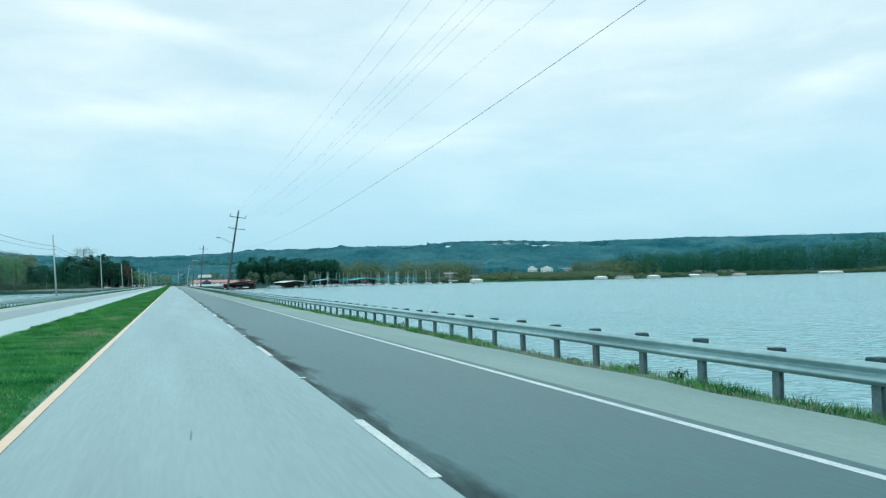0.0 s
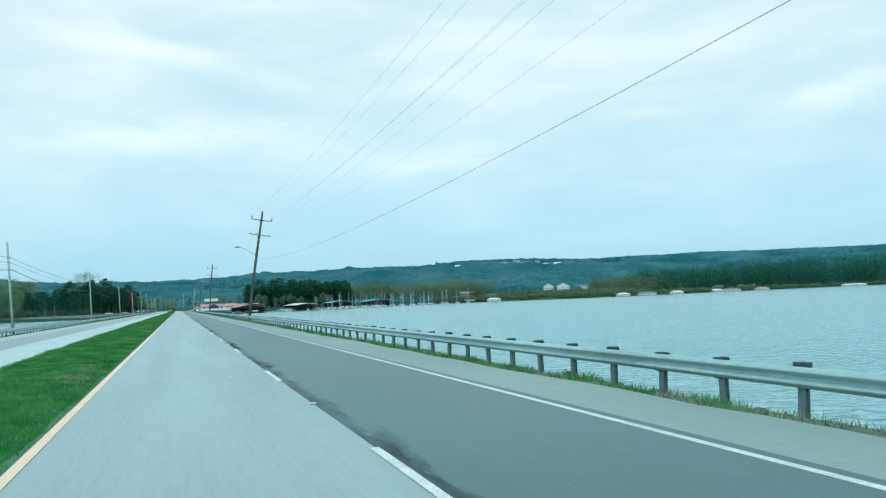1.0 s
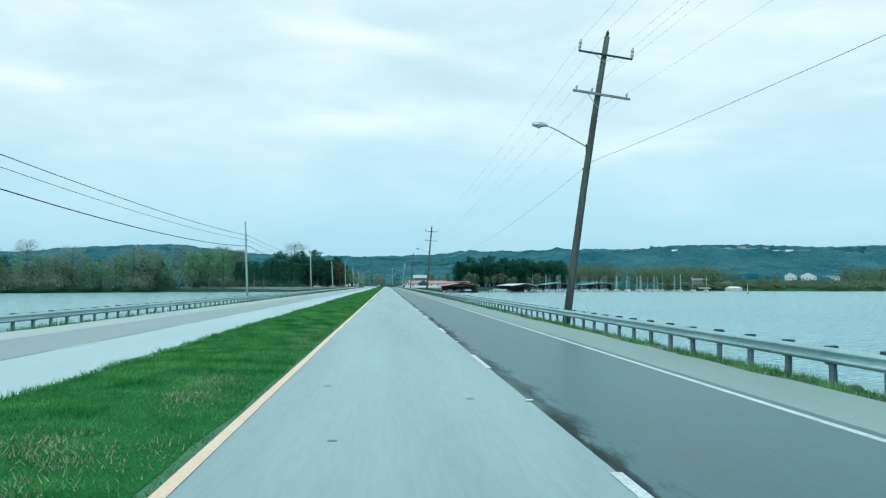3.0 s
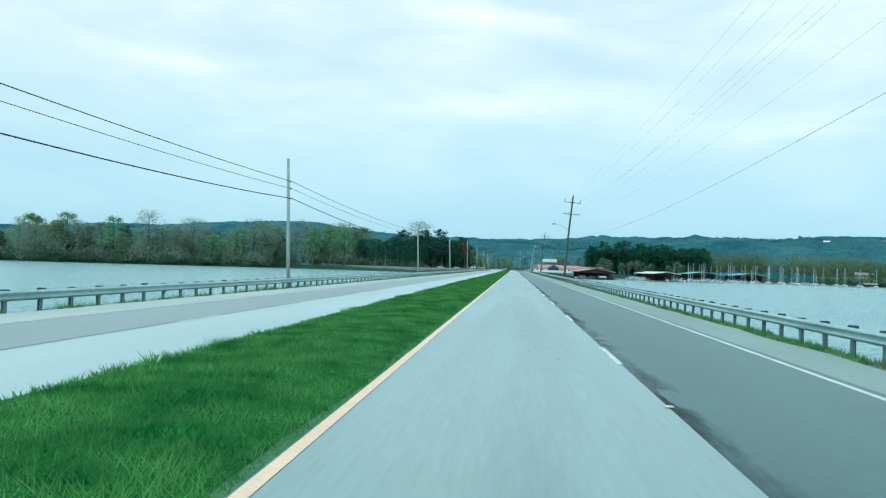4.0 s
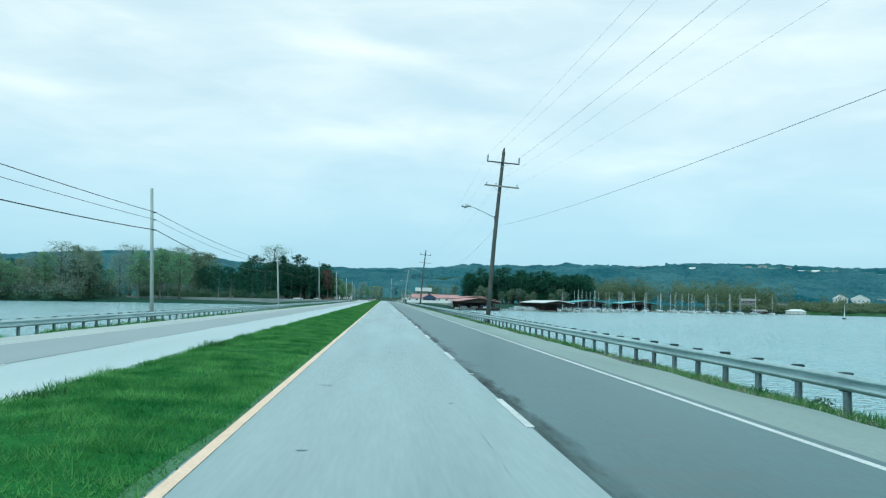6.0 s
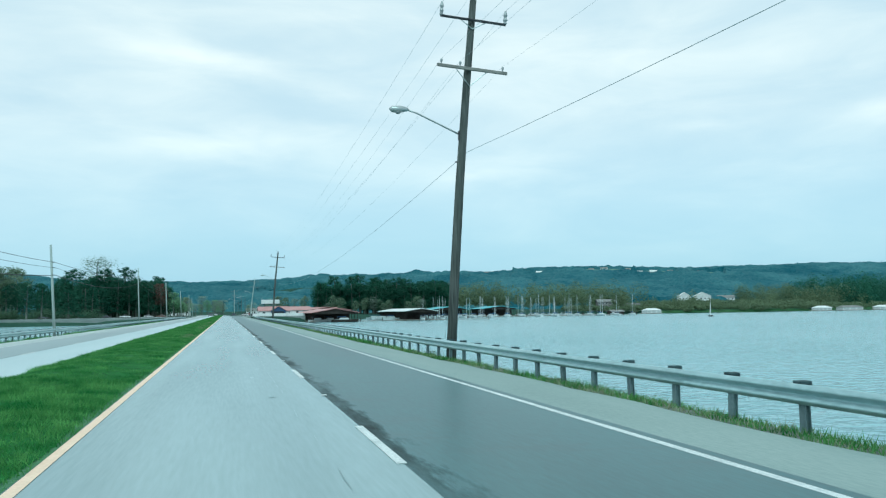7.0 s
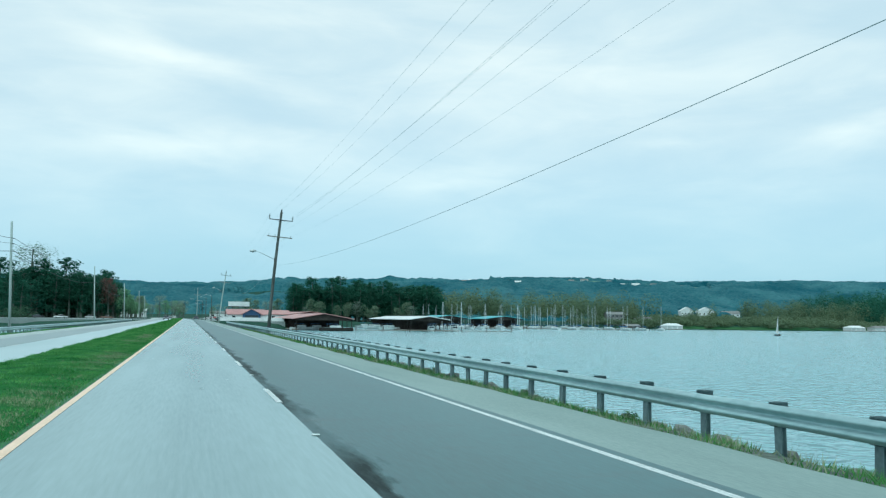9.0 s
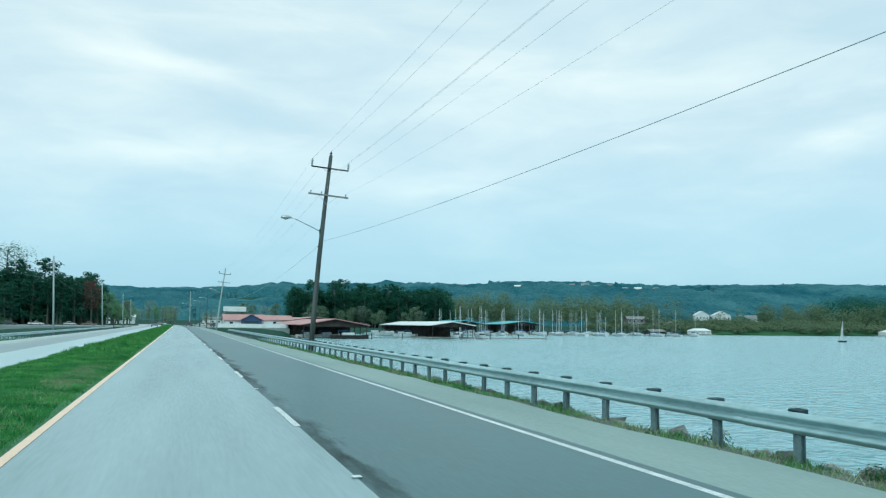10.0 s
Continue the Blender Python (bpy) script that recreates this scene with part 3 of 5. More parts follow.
def guardrail(x, side, phase, y0, y1, top, label):
    """side = -1: traffic is on the -x side. top: height of the beam's upper edge."""
    rail = tagged(empty("guardrail", (x, y0, 0)), label, "guard rail")
    beam_me = beam_mesh("beam", BEAM, side)
    z = top - 0.156
    n = int((y1 - y0) / BEAM)
    for i in range(n):
        y = y0 + i * BEAM
        a = math.atan2(bend(y + BEAM) - bend(y), BEAM)
        piece("beam", beam_me, rail, Matrix.Translation((bend(y), i * BEAM, z)) @ Matrix.Rotation(-a, 4, "Z") @ Matrix.Rotation(radians(rnd.uniform(-0.06, 0.06)), 4, "X"))
    k = math.ceil((y0 - phase) / POST_STEP)
    while phase + k * POST_STEP < y1:
        y = phase + k * POST_STEP
        y += between(y, *UNEVEN) if side < 0 else 0.0
        k += 1
        m = Matrix.Translation((bend(y) - side * 0.16, y - y0, top - 0.70 - rnd.uniform(0, 0.02))) @ Matrix.Rotation(radians(rnd.uniform(-2, 2)), 4, "Y") @ Matrix.Rotation(radians(rnd.uniform(-2.5, 2.5)), 4, "X")
        post = piece("post", POST_ME, rail, m)
        piece("block", BLOCK_ME, post, Matrix.Translation((side * 0.02, 0, 0.70 + rnd.uniform(-0.145, -0.12))) @ Matrix.Rotation(radians(rnd.uniform(-3, 3)), 4, "Z"))
    return rail


guardrail(RAIL_X, -1, 1.34, -30.0, 545.0, 0.425, "galvanised steel guard rail on posts beside the lake")
guardrail(LEFT_RAIL_X, 1, 1.0, 30.0, 605.0, 0.41, "galvanised steel guard rail across the opposite carriageway")

# ------------------------------------------------------------------ pole lines
def sag(a, b, drop, n=26):
    a, b = Vector(a), Vector(b)
    return [a.lerp(b, i / n) - Vector((0, 0, 4 * drop * (i / n) * (1 - i / n))) for i in range(n + 1)]


def cable(points_list, radius, label, group, material=M_WIRE):
    bm = bmesh.new()
    pts = []
    for seg in points_list:
        pts += seg if not pts else seg[1:]
    tube(bm, pts, radius, 5)
    return tagged(obj("cable", bm, material, smooth=True), label, "cable", group)


# heavy line on the lake side: base, top
TALL = [((11.3, 6.0), (12.4, 6.0), 14.5), ((10.78, 156.5), (13.05, 156.3), 14.45), ((10.66, 300.95), (11.80, 300.6), 14.55), ((11.19, 447.4), (12.37, 447.2), 14.2), ((10.6, 599.0), (12.4, 599.0), 14.5), ((6.0, 745.0), (6.0, 745.0), 14.2)]
tall_hooks = []


def tall_pole(base, top, z_top, pale=False):
    b, t = Vector((*base, -1.2)), Vector((*top, z_top))
    pole = tagged(empty("utility_pole", b), "leaning dark timber utility pole with two crossarms and a lamp" if not pale else "pale utility pole with a crossarm beyond the causeway", "utility pole", "lakeside poles")
    d = t - b
    mid = [d * f + Vector((0.10 * math.sin(f * math.pi) * (1 if d.x > 0.5 else 0.3), 0, 0)) * -1 for f in (0, 0.25, 0.5, 0.75, 1)]
    bm = bmesh.new()
    tube(bm, mid, [0.21, 0.195, 0.18, 0.16, 0.14], 12)
    part("shaft", bm, M_POLE_PALE if pale else M_POLE, pole, smooth=True)
    lean = d.normalized()
    side = Vector((1, 0, 0)) - lean * lean.x
    side.normalize()

    def at(z, s=0.0, y=0.0):
        f = (z - b.z) / d.z
        return d * f + side * s + Vector((0, y, 0))
    hooks = []
    zt = z_top
    # upper arm with end insulators, dark steel
    bm = bmesh.new()
    tube(bm, [at(zt - 1.0, -1.4, -0.22), at(zt - 1.0, 1.4, -0.22)], 0.055, 6)
    part("crossarm", bm, M_CERAMIC, pole, "dark steel crossarm")
    for s in (-1.37, 1.37):
        bm = bmesh.new()
        tube(bm, [at(zt - 1.0 + q, s, -0.22) for q in (0, 0.05, 0.1, 0.2, 0.3, 0.4, 0.5, 0.58)], [0.05, 0.09, 0.06, 0.09, 0.06, 0.09, 0.06, 0.04], 8)
        part("insulator", bm, M_CERAMIC_PALE, pole)
        hooks.append(b + at(zt - 0.42, s, -0.22))
    bm = bmesh.new()
    tube(bm, [at(zt + q, 0) for q in (0, 0.06, 0.12, 0.2, 0.26, 0.34)], [0.04, 0.10, 0.06, 0.11, 0.06, 0.04], 8)
    part("insulator", bm, M_CERAMIC, pole)
    hooks.append(b + at(zt + 0.34))
    for s in (-0.55, 0.55):
        bm = bmesh.new()
        tube(bm, [at(zt - 1.03, s, -0.2), at(zt - 1.35, 0, -0.16)], 0.02, 5)
        part("brace", bm, M_ALU, pole)
    # lower timber arm
    bm = bmesh.new()
    m = Matrix.Translation(at(zt - 3.05, 0.08, -0.24)) @ Matrix.Rotation(math.atan2(side.z, side.x) * -1, 4, "Y")
    box(bm, -1.5, 1.5, -0.05, 0.05, -0.06, 0.06, 0.008, m)
    part("crossarm", bm, M_ARM, pole, "weathered timber crossarm")
    for s in (-1.25, -0.45, 1.38):
        bm = bmesh.new()
        tube(bm, [at(zt - 2.99, s, -0.24), at(zt - 2.9, s, -0.24), at(zt - 2.84, s, -0.24), at(zt - 2.78, s, -0.24)], [0.015, 0.045, 0.055, 0.03], 8)
        part("insulator", bm, M_CERAMIC_PALE, pole)
        hooks.append(b + at(zt - 2.78, s, -0.24))
    for s in (-0.62, 0.7):
        bm = bmesh.new()
        tube(bm, [at(zt - 3.1, s, -0.22), at(zt - 3.75, 0.02, -0.18)], 0.02, 5)
        part("brace", bm, M_ALU, pole)
    # lamp on a curved bracket over the road
    bm = bmesh.new()
    zl = zt - 5.7
    tube(bm, [at(zl - 0.10, -0.12), at(zl + 0.30, -1.2), at(zl + 0.62, -2.1), at(zl + 0.70, -2.5)], 0.035, 7)
    arm = part("lamp_arm", bm, M_ALU, pole, "thin curved steel bracket", True)
    bm = bmesh.new()
    tube(bm, [at(zl + 0.70, -2.42), at(zl + 0.72, -2.56), at(zl + 0.69, -2.8), at(zl + 0.66, -3.1), at(zl + 0.65, -3.22)], [0.05, 0.10, 0.15, 0.13, 0.05], 10)
    part("lamp_head", bm, M_ALU, arm, "grey cobra-head lamp", True)
    bm = bmesh.new()
    bmesh.ops.create_uvsphere(bm, u_segments=10, v_segments=6, radius=0.13, matrix=Matrix.Translation(at(zl + 0.58, -2.86)) @ Matrix.Diagonal((1, 1, 0.7, 1)))
    part("lamp_lens", bm, M_CERAMIC_PALE, arm, "", True)
    bm = bmesh.new()
    box(bm, -0.09, 0.09, -0.07, 0.07, -0.2, 0.2, 0.02, Matrix.Translation(at(zl - 0.1, -0.2)))
    part("bracket_plate", bm, M_CERAMIC, pole)
    bm = bmesh.new()
    tube(bm, [at(zl - 1.2, -0.12), at(zl - 1.2, -0.34)], 0.03, 6)
    part("bolt", bm, M_CERAMIC, pole)
    hooks.append(b + at(zl - 0.72, 0.17))
    return hooks


for i, (bs, tp, zt) in enumerate(TALL):
    tall_hooks.append(tall_pole(bs, tp, zt, i >= 4))
tall_hooks[0][6].z += 0.6
for k in range(7):
    heavy = k == 6
    drop = 2.1 if heavy else (1.6 if k < 3 else 2.0)
    cable([sag(a[k], b[k], drop - (0.12 if heavy and i == 2 else 0)) for i, (a, b) in enumerate(zip(tall_hooks, tall_hooks[1:]))], 0.009 if heavy else (0.005 if k < 3 else 0.0038), "thick dark communication cable slung between the lakeside poles" if heavy else "thin overhead power line slung between the lakeside poles", "lakeside cables", M_WIRE_GREY)

# slimmer line on the far side of the opposite carriageway
SLIM = [(-14.0, -25, 9.0), (-13.9, 53, 9.0), (-13.87, 131.2, 8.98), (-13.8, 209.5, 8.74), (-13.5, 286.4, 8.62), (-12.7 - 0.5, 351.0, 8.1), (-13.7, 432, 10.2), (-13.5, 504, 10.0), (-13.4, 575, 9.6), (-13.6, 645, 9.6), (-15.0, 716, 9.6)]
slim_hooks = []
for i, (x, y, z) in enumerate(SLIM):
    pole = tagged(empty("utility_pole", (x, y, -1.6)), "slender pale bleached timber utility pole without crossarms", "utility pole", "slim poles")
    lean = -0.45 + 0.1 * math.sin(i * 2.3)
    bm = bmesh.new()
    tube(bm, [(0, 0, 0), (lean * 0.5, 0, (z + 1.6) / 2), (lean, 0, z + 1.6)], [0.135, 0.118, 0.095], 10)
    part("shaft", bm, M_POLE_PALE, pole, smooth=True)
    hk = []
    for zz in (z - 1.6, z - 2.1, z - 2.78):
        f = (zz + 1.6) / (z + 1.6)
        bm = bmesh.new()
        tube(bm, [(lean * f + 0.1, 0, zz + 1.6), (lean * f + 0.26, 0, zz + 1.6)], [0.035, 0.05], 7)
        part("bracket", bm, M_CERAMIC, pole)
        hk.append(Vector((x + lean * f + 0.26, y, zz)))
    slim_hooks.append(hk)
for k in range(3):
    cable([sag(a[k], b[k], (0.7, 0.75, 1.15)[k] * (0.68 if i == 3 else 0.78 if i == 2 else 0.9)) for i, (a, b) in enumerate(zip(slim_hooks, slim_hooks[1:]))], (0.02, 0.014, 0.028)[k], ("dark power cable slung between the slim poles", "thin grey service cable slung between the slim poles", "thick black telephone cable sagging between the slim poles")[k], "slim pole cables")

# ------------------------------------------------------------------ vegetation
def foliage(name, low, high, scale=0.05, vary=0.08):
    """Leaf clumps: matt above, and letting light through."""
    m = surface(name, low, high, scale, 0.85, bump=0, grain=6, big=0.65, vary=vary, island=True, spread=(0.3, 0.7))
    n, l = m.node_tree.nodes, m.node_tree.links
    b = n["Principled BSDF"]
    thin = n.new("ShaderNodeBsdfTranslucent")
    l.new(b.inputs["Base Color"].links[0].from_socket, thin.inputs["Color"])
    mix = n.new("ShaderNodeMixShader")
    mix.inputs[0].default_value = 0.52
    l.new(b.outputs[0], mix.inputs[1])
    l.new(thin.outputs[0], mix.inputs[2])
    l.new(mix.outputs[0], n["Material Output"].inputs["Surface"])
    return m


# dark needle green, raised in the colour for haze over the far pines
M_PINE = foliage("hazed_dark_pine_needles", (0.032, 0.098, 0.066), (0.066, 0.160, 0.100))
M_FRESH = foliage("fresh_spring_leaves", (0.175, 0.315, 0.175), (0.28, 0.435, 0.25))
M_OLIVE = foliage("olive_budding_twigs", (0.165, 0.24, 0.165), (0.27, 0.35, 0.235))
M_SHORE = foliage("olive_shore_woods", (0.125, 0.180, 0.112), (0.210, 0.265, 0.152), 0.03, 0.09)
# grey twigs, their colour lightened to include haze across the lake
M_TWIG = foliage("hazed_bare_grey_twigs", (0.22, 0.285, 0.235), (0.35, 0.42, 0.34))
M_RED = foliage("reddish_budding_twigs", (0.14, 0.085, 0.075), (0.21, 0.125, 0.105))
M_BRUSH = foliage("dark_shore_brush", (0.065, 0.125, 0.08), (0.14, 0.21, 0.13))
# distance haze is put into the forest colour: bluer and paler than the trees
M_HAZY_FOREST = surface("haze_tinted_hill_forest", (0.023, 0.092, 0.122), (0.085, 0.190, 0.212), 0.0105, 0.9, bump=1.0, grain=20, big=0.60, spread=(0.38, 0.62), depth=7.0)
M_BARK = surface("grey_bark", (0.09, 0.105, 0.092), (0.18, 0.20, 0.175), 1.5, 0.95, bump=0.5, grain=5, big=0.4, stretch=(1, 1, 0.2))


def flakes(centres, sizes, seed, outward):
    """Small leaf clumps: quads with uneven corners at the given centres (n, 3), spread to the light: outward and up."""
    g = np.random.default_rng(seed)
    n = len(centres)
    face = outward * 0.8 + np.array([0, 0, 0.75]) + g.normal(0, 0.26, size=(n, 3))
    face /= np.linalg.norm(face, axis=1)[:, None]
    u = np.cross(face, g.normal(size=(n, 3)))
    u /= np.linalg.norm(u, axis=1)[:, None]
    w = np.cross(face, u)
    s = np.asarray(sizes)[:, None]
    j = lambda: g.uniform(0.6, 1.25, size=(n, 1))
    c = np.asarray(centres)
    v = np.stack([c - u * s * j(), c + w * s * 0.62 * j(), c + u * s * j(), c - w * s * 0.62 * j()], 1).reshape(-1, 3)
    f = np.arange(n * 4).reshape(n, 4)
    return v, f


def cloud(g, n, centre, radii, hollow=0.35):
    d = g.normal(size=(n, 3))
    d /= np.linalg.norm(d, axis=1)[:, None]
    r = (hollow + (1 - hollow) * g.uniform(size=(n, 1)) ** 0.5)
    return np.hstack([np.asarray(centre) + d * r * np.asarray(radii), d])


def crown_mesh(parent, pts, sizes, material, seed, name="crown"):
    v, f = flakes(pts[:, :3], sizes, seed, pts[:, 3:])
    return raw(name, v, f, material, parent)


def tree(kind, h, seed, label, category="tree", group="lakeside trees"):
    """A trunk with limbs and a crown of many small clumps, uneven and with gaps."""
    g = np.random.default_rng(seed)
    t = tagged(empty("pine_tree" if kind == "pine" else "tree", (0, 0, -500)), label, category, group)
    bm = bmesh.new()
    lean = g.normal(0, 0.02, 2) * h
    trunk = [Vector((lean[0] * q * q, lean[1] * q * q, h * q)) for q in (0, 0.25, 0.5, 0.75, 0.96)]
    r0 = 0.016 * h + 0.05
    tube(bm, trunk, [r0 * q for q in (1.15, 0.9, 0.7, 0.42, 0.1)], 7)
    tips, pts, sizes = [], [], []
    first = {"pine": 0.42, "dense": 0.16, "leaf": 0.28, "bare": 0.30}[kind]
    count = {"pine": 26, "dense": 26, "leaf": 24, "bare": 30}[kind]
    for i in range(count):
        q = first + (0.97 - first) * (i + g.uniform(0, 0.8)) / count
        a = i * 2.4 + g.uniform(-0.5, 0.5)
        taper = {"pine": 0.20 * (1.15 - q) ** 0.6, "dense": 0.24 * (1.1 - q) ** 0.5, "leaf": 0.205 * max(0.12, 1 - (2 * q - 1.15) ** 2), "bare": 0.20 * max(0.15, 1 - (2 * q - 1.2) ** 2)}[kind]
        ln = h * taper * g.uniform(0.6, 1.25)
        up = {"pine": 0.15, "dense": 0.25, "leaf": 0.8, "bare": 1.0}[kind] * g.uniform(0.6, 1.3)
        base = Vector((lean[0] * q * q, lean[1] * q * q, h * q))
        tip = base + Vector((math.cos(a) * ln, math.sin(a) * ln, up * ln * 0.8))
        tip.z = base.z + min(tip.z - base.z, (h * 1.02 - base.z) * g.uniform(0.45, 1.0))
        tube(bm, [base, base.lerp(tip, 0.5) + Vector((0, 0, -0.04 * ln)), tip], [0.05 + r0 * 0.25 * (1 - q), 0.05, 0.02], 4, cap=False)
        tips.append((base, tip, ln))
    for base, tip, ln in tips:
        if kind == "pine":
            n, rad, sz = 62, (0.58 * ln + 0.4, 0.55 * ln + 0.4, 0.26 * ln + 0.35), 0.40
        elif kind == "dense":
            n, rad, sz = 78, (0.56 * ln + 0.6, 0.50 * ln + 0.6, 0.34 * ln + 0.5), 0.49
        elif kind == "leaf":
            n, rad, sz = 64, (0.42 * ln + 0.7, 0.42 * ln + 0.7, 0.34 * ln + 0.6), 0.36
        else:
            n, rad, sz = 56, (0.45 * ln + 0.7, 0.45 * ln + 0.7, 0.42 * ln + 0.7), 0.20
        pts.append(cloud(g, n, base.lerp(tip, 0.78), rad, 0.2))
        sizes.append(g.uniform(0.55, 1.3, n) * sz)
    part("trunk", bm, M_BARK, t)
    return t, np.concatenate(pts), np.concatenate(sizes)


def finish(t, material, seed):
    crown_mesh(t[0], t[1], t[2], material, seed)
    return t[0]


PINES = [finish(tree("pine", 27, 10 + i, "tall dark pine with a bare trunk", group="pines"), M_PINE, 50 + i) for i in range(3)]
DENSE = [finish(tree("dense", 27, 20 + i, "broad dense dark green pine", group="pines"), M_PINE, 60 + i) for i in range(3)]
FRESH = [finish(tree("leaf", 19, 30 + i, "tree in fresh pale green spring leaf", group="spring trees"), M_FRESH, 70 + i) for i in range(3)]
OLIVE = [finish(tree("leaf", 18, 36 + i, "budding olive-grey tree in early spring", group="spring trees"), M_OLIVE, 76 + i) for i in range(2)]
BARE = [finish(tree("bare", 18, 40 + i, "bare grey-brown tree not yet in leaf", group="bare trees"), M_TWIG, 80 + i) for i in range(3)]
RED = [finish(tree("leaf", 19, 46, "tree with reddish spring buds", group="spring trees"), M_RED, 86)]
rnd = random.Random(11)
used = set()


def plant(kinds, x, y, h, turn=None):
    ob = rnd.choice(kinds)
    tall = 27.0 if ob in PINES or ob in DENSE else 19.0 if ob in FRESH or ob in RED else 18.0
    s = h / tall
    z = height(x, y) - 0.2
    m = pose(x, y, z, 0, 0, rnd.uniform(0, 360)) @ Matrix.Diagonal((s * rnd.uniform(1.0, 1.35), s * rnd.uniform(1.0, 1.35), s, 1))
    if ob in used:
        return copy_thing(ob, m)
    used.add(ob)
    ob.matrix_basis = m
    return ob


def left_edge(x):
    return between(x, (-700, -450, -330, -223, -160, -111, -60, -25, 0), (180, 330, 455, 548, 628, 672, 690, 640, 600))


# woods along the far bank on the left
for i in range(150):
    x = -420 + 355 * (i + rnd.random()) / 150
    back = 10 + 60 * rnd.random() ** 1.4
    back += 48 * smooth(-150, -125, x)
    y = left_edge(x) + back
    r = rnd.random()
    k = BARE if r < 0.26 else OLIVE if r < 0.46 else FRESH if r < 0.74 else OLIVE if r < 0.87 else PINES if r < 0.995 else RED
    h = (rnd.uniform(12, 18.5) + back * 0.05) * (1.4 if x > -175 else 1.08)
    if k is PINES:
        h *= 1.12
    if x > -112:
        k, h = (DENSE if i % 2 else PINES), h * 0.85
    plant(k, x, y, h)
# taller ones standing over the rest: bearing and elevation of their tops from the middle of the causeway
for bearing, up, k in ((-31.3, 3.05, FRESH), (-28.4, 2.9, FRESH), (-27.6, 2.85, PINES), (-26.1, 2.95, BARE), (-24.2, 2.5, BARE), (-23.1, 2.35, BARE), (-21.4, 2.55, PINES), (-19.6, 2.5, FRESH),
                       (-18.8, 2.7, BARE), (-17.6, 2.5, DENSE), (-17.0, 2.4, DENSE), (-14.6, 2.5, FRESH), (-13.4, 2.65, FRESH), (-12.3, 2.5, FRESH), (-10.0, 2.3, PINES), (-9.3, 2.4, PINES), (-8.0, 1.9, DENSE)):
    far = 300.0
    while 190 + far * math.cos(radians(bearing)) < left_edge(far * math.sin(radians(bearing))) + 24:
        far += 2.0
    x, y = far * math.sin(radians(bearing)), 190 + far * math.cos(radians(bearing))
    plant(k, x, y, math.tan(radians(up)) * far + 1.9 - height(x, y))
# dark pines behind the parked cars on the left
for i in range(64):
    x = -98 + 64 * (i + rnd.random()) / 64
    plant(DENSE if i % 2 else PINES, x, 805 + rnd.uniform(-22, 30) + (x + 98) * 0.1, rnd.uniform(26, 34) * (0.8 + 0.2 * smooth(0, 20, min(x + 98, -30 - x))))
for i in range(12):
    plant(BARE if i % 3 == 1 else OLIVE, rnd.uniform(-110, -72), 800 + rnd.uniform(-8, 20), rnd.uniform(9, 15))
plant(RED, -36, 792, 20.0)
plant(BARE, -74, 808, 32.0)
for x, y, h in ((-29, 792, 15), (-26, 800, 13), (-24.5, 812, 12), (-27.5, 806, 14)):
    plant(FRESH, x, y, h)
for i in range(14):
    plant(FRESH if i % 3 else OLIVE, rnd.uniform(-34, -24), rnd.uniform(815, 900), rnd.uniform(9, 14))
# pine grove behind the marina
for i in range(66):
    x = 68 + 112 * (i + rnd.random()) / 66
    edge = min(x - 62, 184 - x)
    h = rnd.uniform(26, 34) * (0.72 + 0.28 * smooth(0, 16, edge))
    plant(DENSE if i % 6 else PINES, x, 905 + rnd.uniform(0, 45), h)
for i in range(16):
    plant(OLIVE if i % 4 else BARE, rnd.uniform(70, 150), 888 + rnd.uniform(-6, 10), rnd.uniform(9, 16))
for i in range(12):
    plant(OLIVE if i % 2 else BARE, rnd.uniform(14, 66), 930 + rnd.uniform(0, 70), rnd.uniform(9, 16))
for i in range(22):
    plant(BARE if i % 3 else FRESH, rnd.uniform(-22, 14) + bend(980), 1000 + rnd.uniform(0, 120), rnd.uniform(10, 16))


def wood(name, spots, n, material, seed, label, crown=4.5, size=1.1, foot=0.25):
    """Far woods too many to count: clumps heaped into tree-sized crowns."""
    g = np.random.default_rng(seed)
    pts, sizes = [], []
    for x, y, h in spots:
        z = height(x, y)
        low = foot * h
        pts.append(cloud(g, n, (x, y, z + (h + low) / 2), (crown * g.uniform(0.7, 1.3), crown * g.uniform(0.7, 1.3), (h - low) / 2 * 1.05), 0.55))
        sizes.append(g.uniform(0.6, 1.4, n) * size)
    pts = np.concatenate(pts)
    v, f = flakes(pts[:, :3], np.concatenate(sizes), seed + 1, pts[:, 3:])
    ob = raw(name, v, f, material)
    return tagged(ob, label, "woods", kind="stuff")


def right_edge(x):
    return between(x, (0, 20, 60, 120, 180, 260, 305, 380, 460, 545, 690, 1000, 1600), (600, 640, 740, 850, 880, 860, 838, 820, 832, 868, 975, 1130, 1250))


def bank(x):
    """How far the woods of the left bank stand back from its edge: at the water first, then behind the parked cars."""
    return 44 * smooth(-150, -125, x) - 7 * (1 - smooth(-150, -125, x))


def open_to(x, y, h):
    """Trees stay low before the houses on the slope."""
    return (x, y, h * 0.32 if 345 < x < 545 and 870 < y < 1100 else h)


wood("woods", [open_to(x, right_edge(x) + 60 + rnd.random() ** 1.3 * 160, rnd.uniform(16, 28)) for x in (rnd.uniform(165, 640) for _ in range(430))], 230, M_SHORE, 5, "olive and grey budding woods along the far shore", 6.5, 0.7)
wood("woods", [open_to(x, right_edge(x) + 30 + rnd.random() * 120, rnd.uniform(9, 17)) for x in (rnd.uniform(260, 640) for _ in range(90))], 190, M_SHORE, 6, "pale green trees among the lakeside houses", 4.2, 0.65)
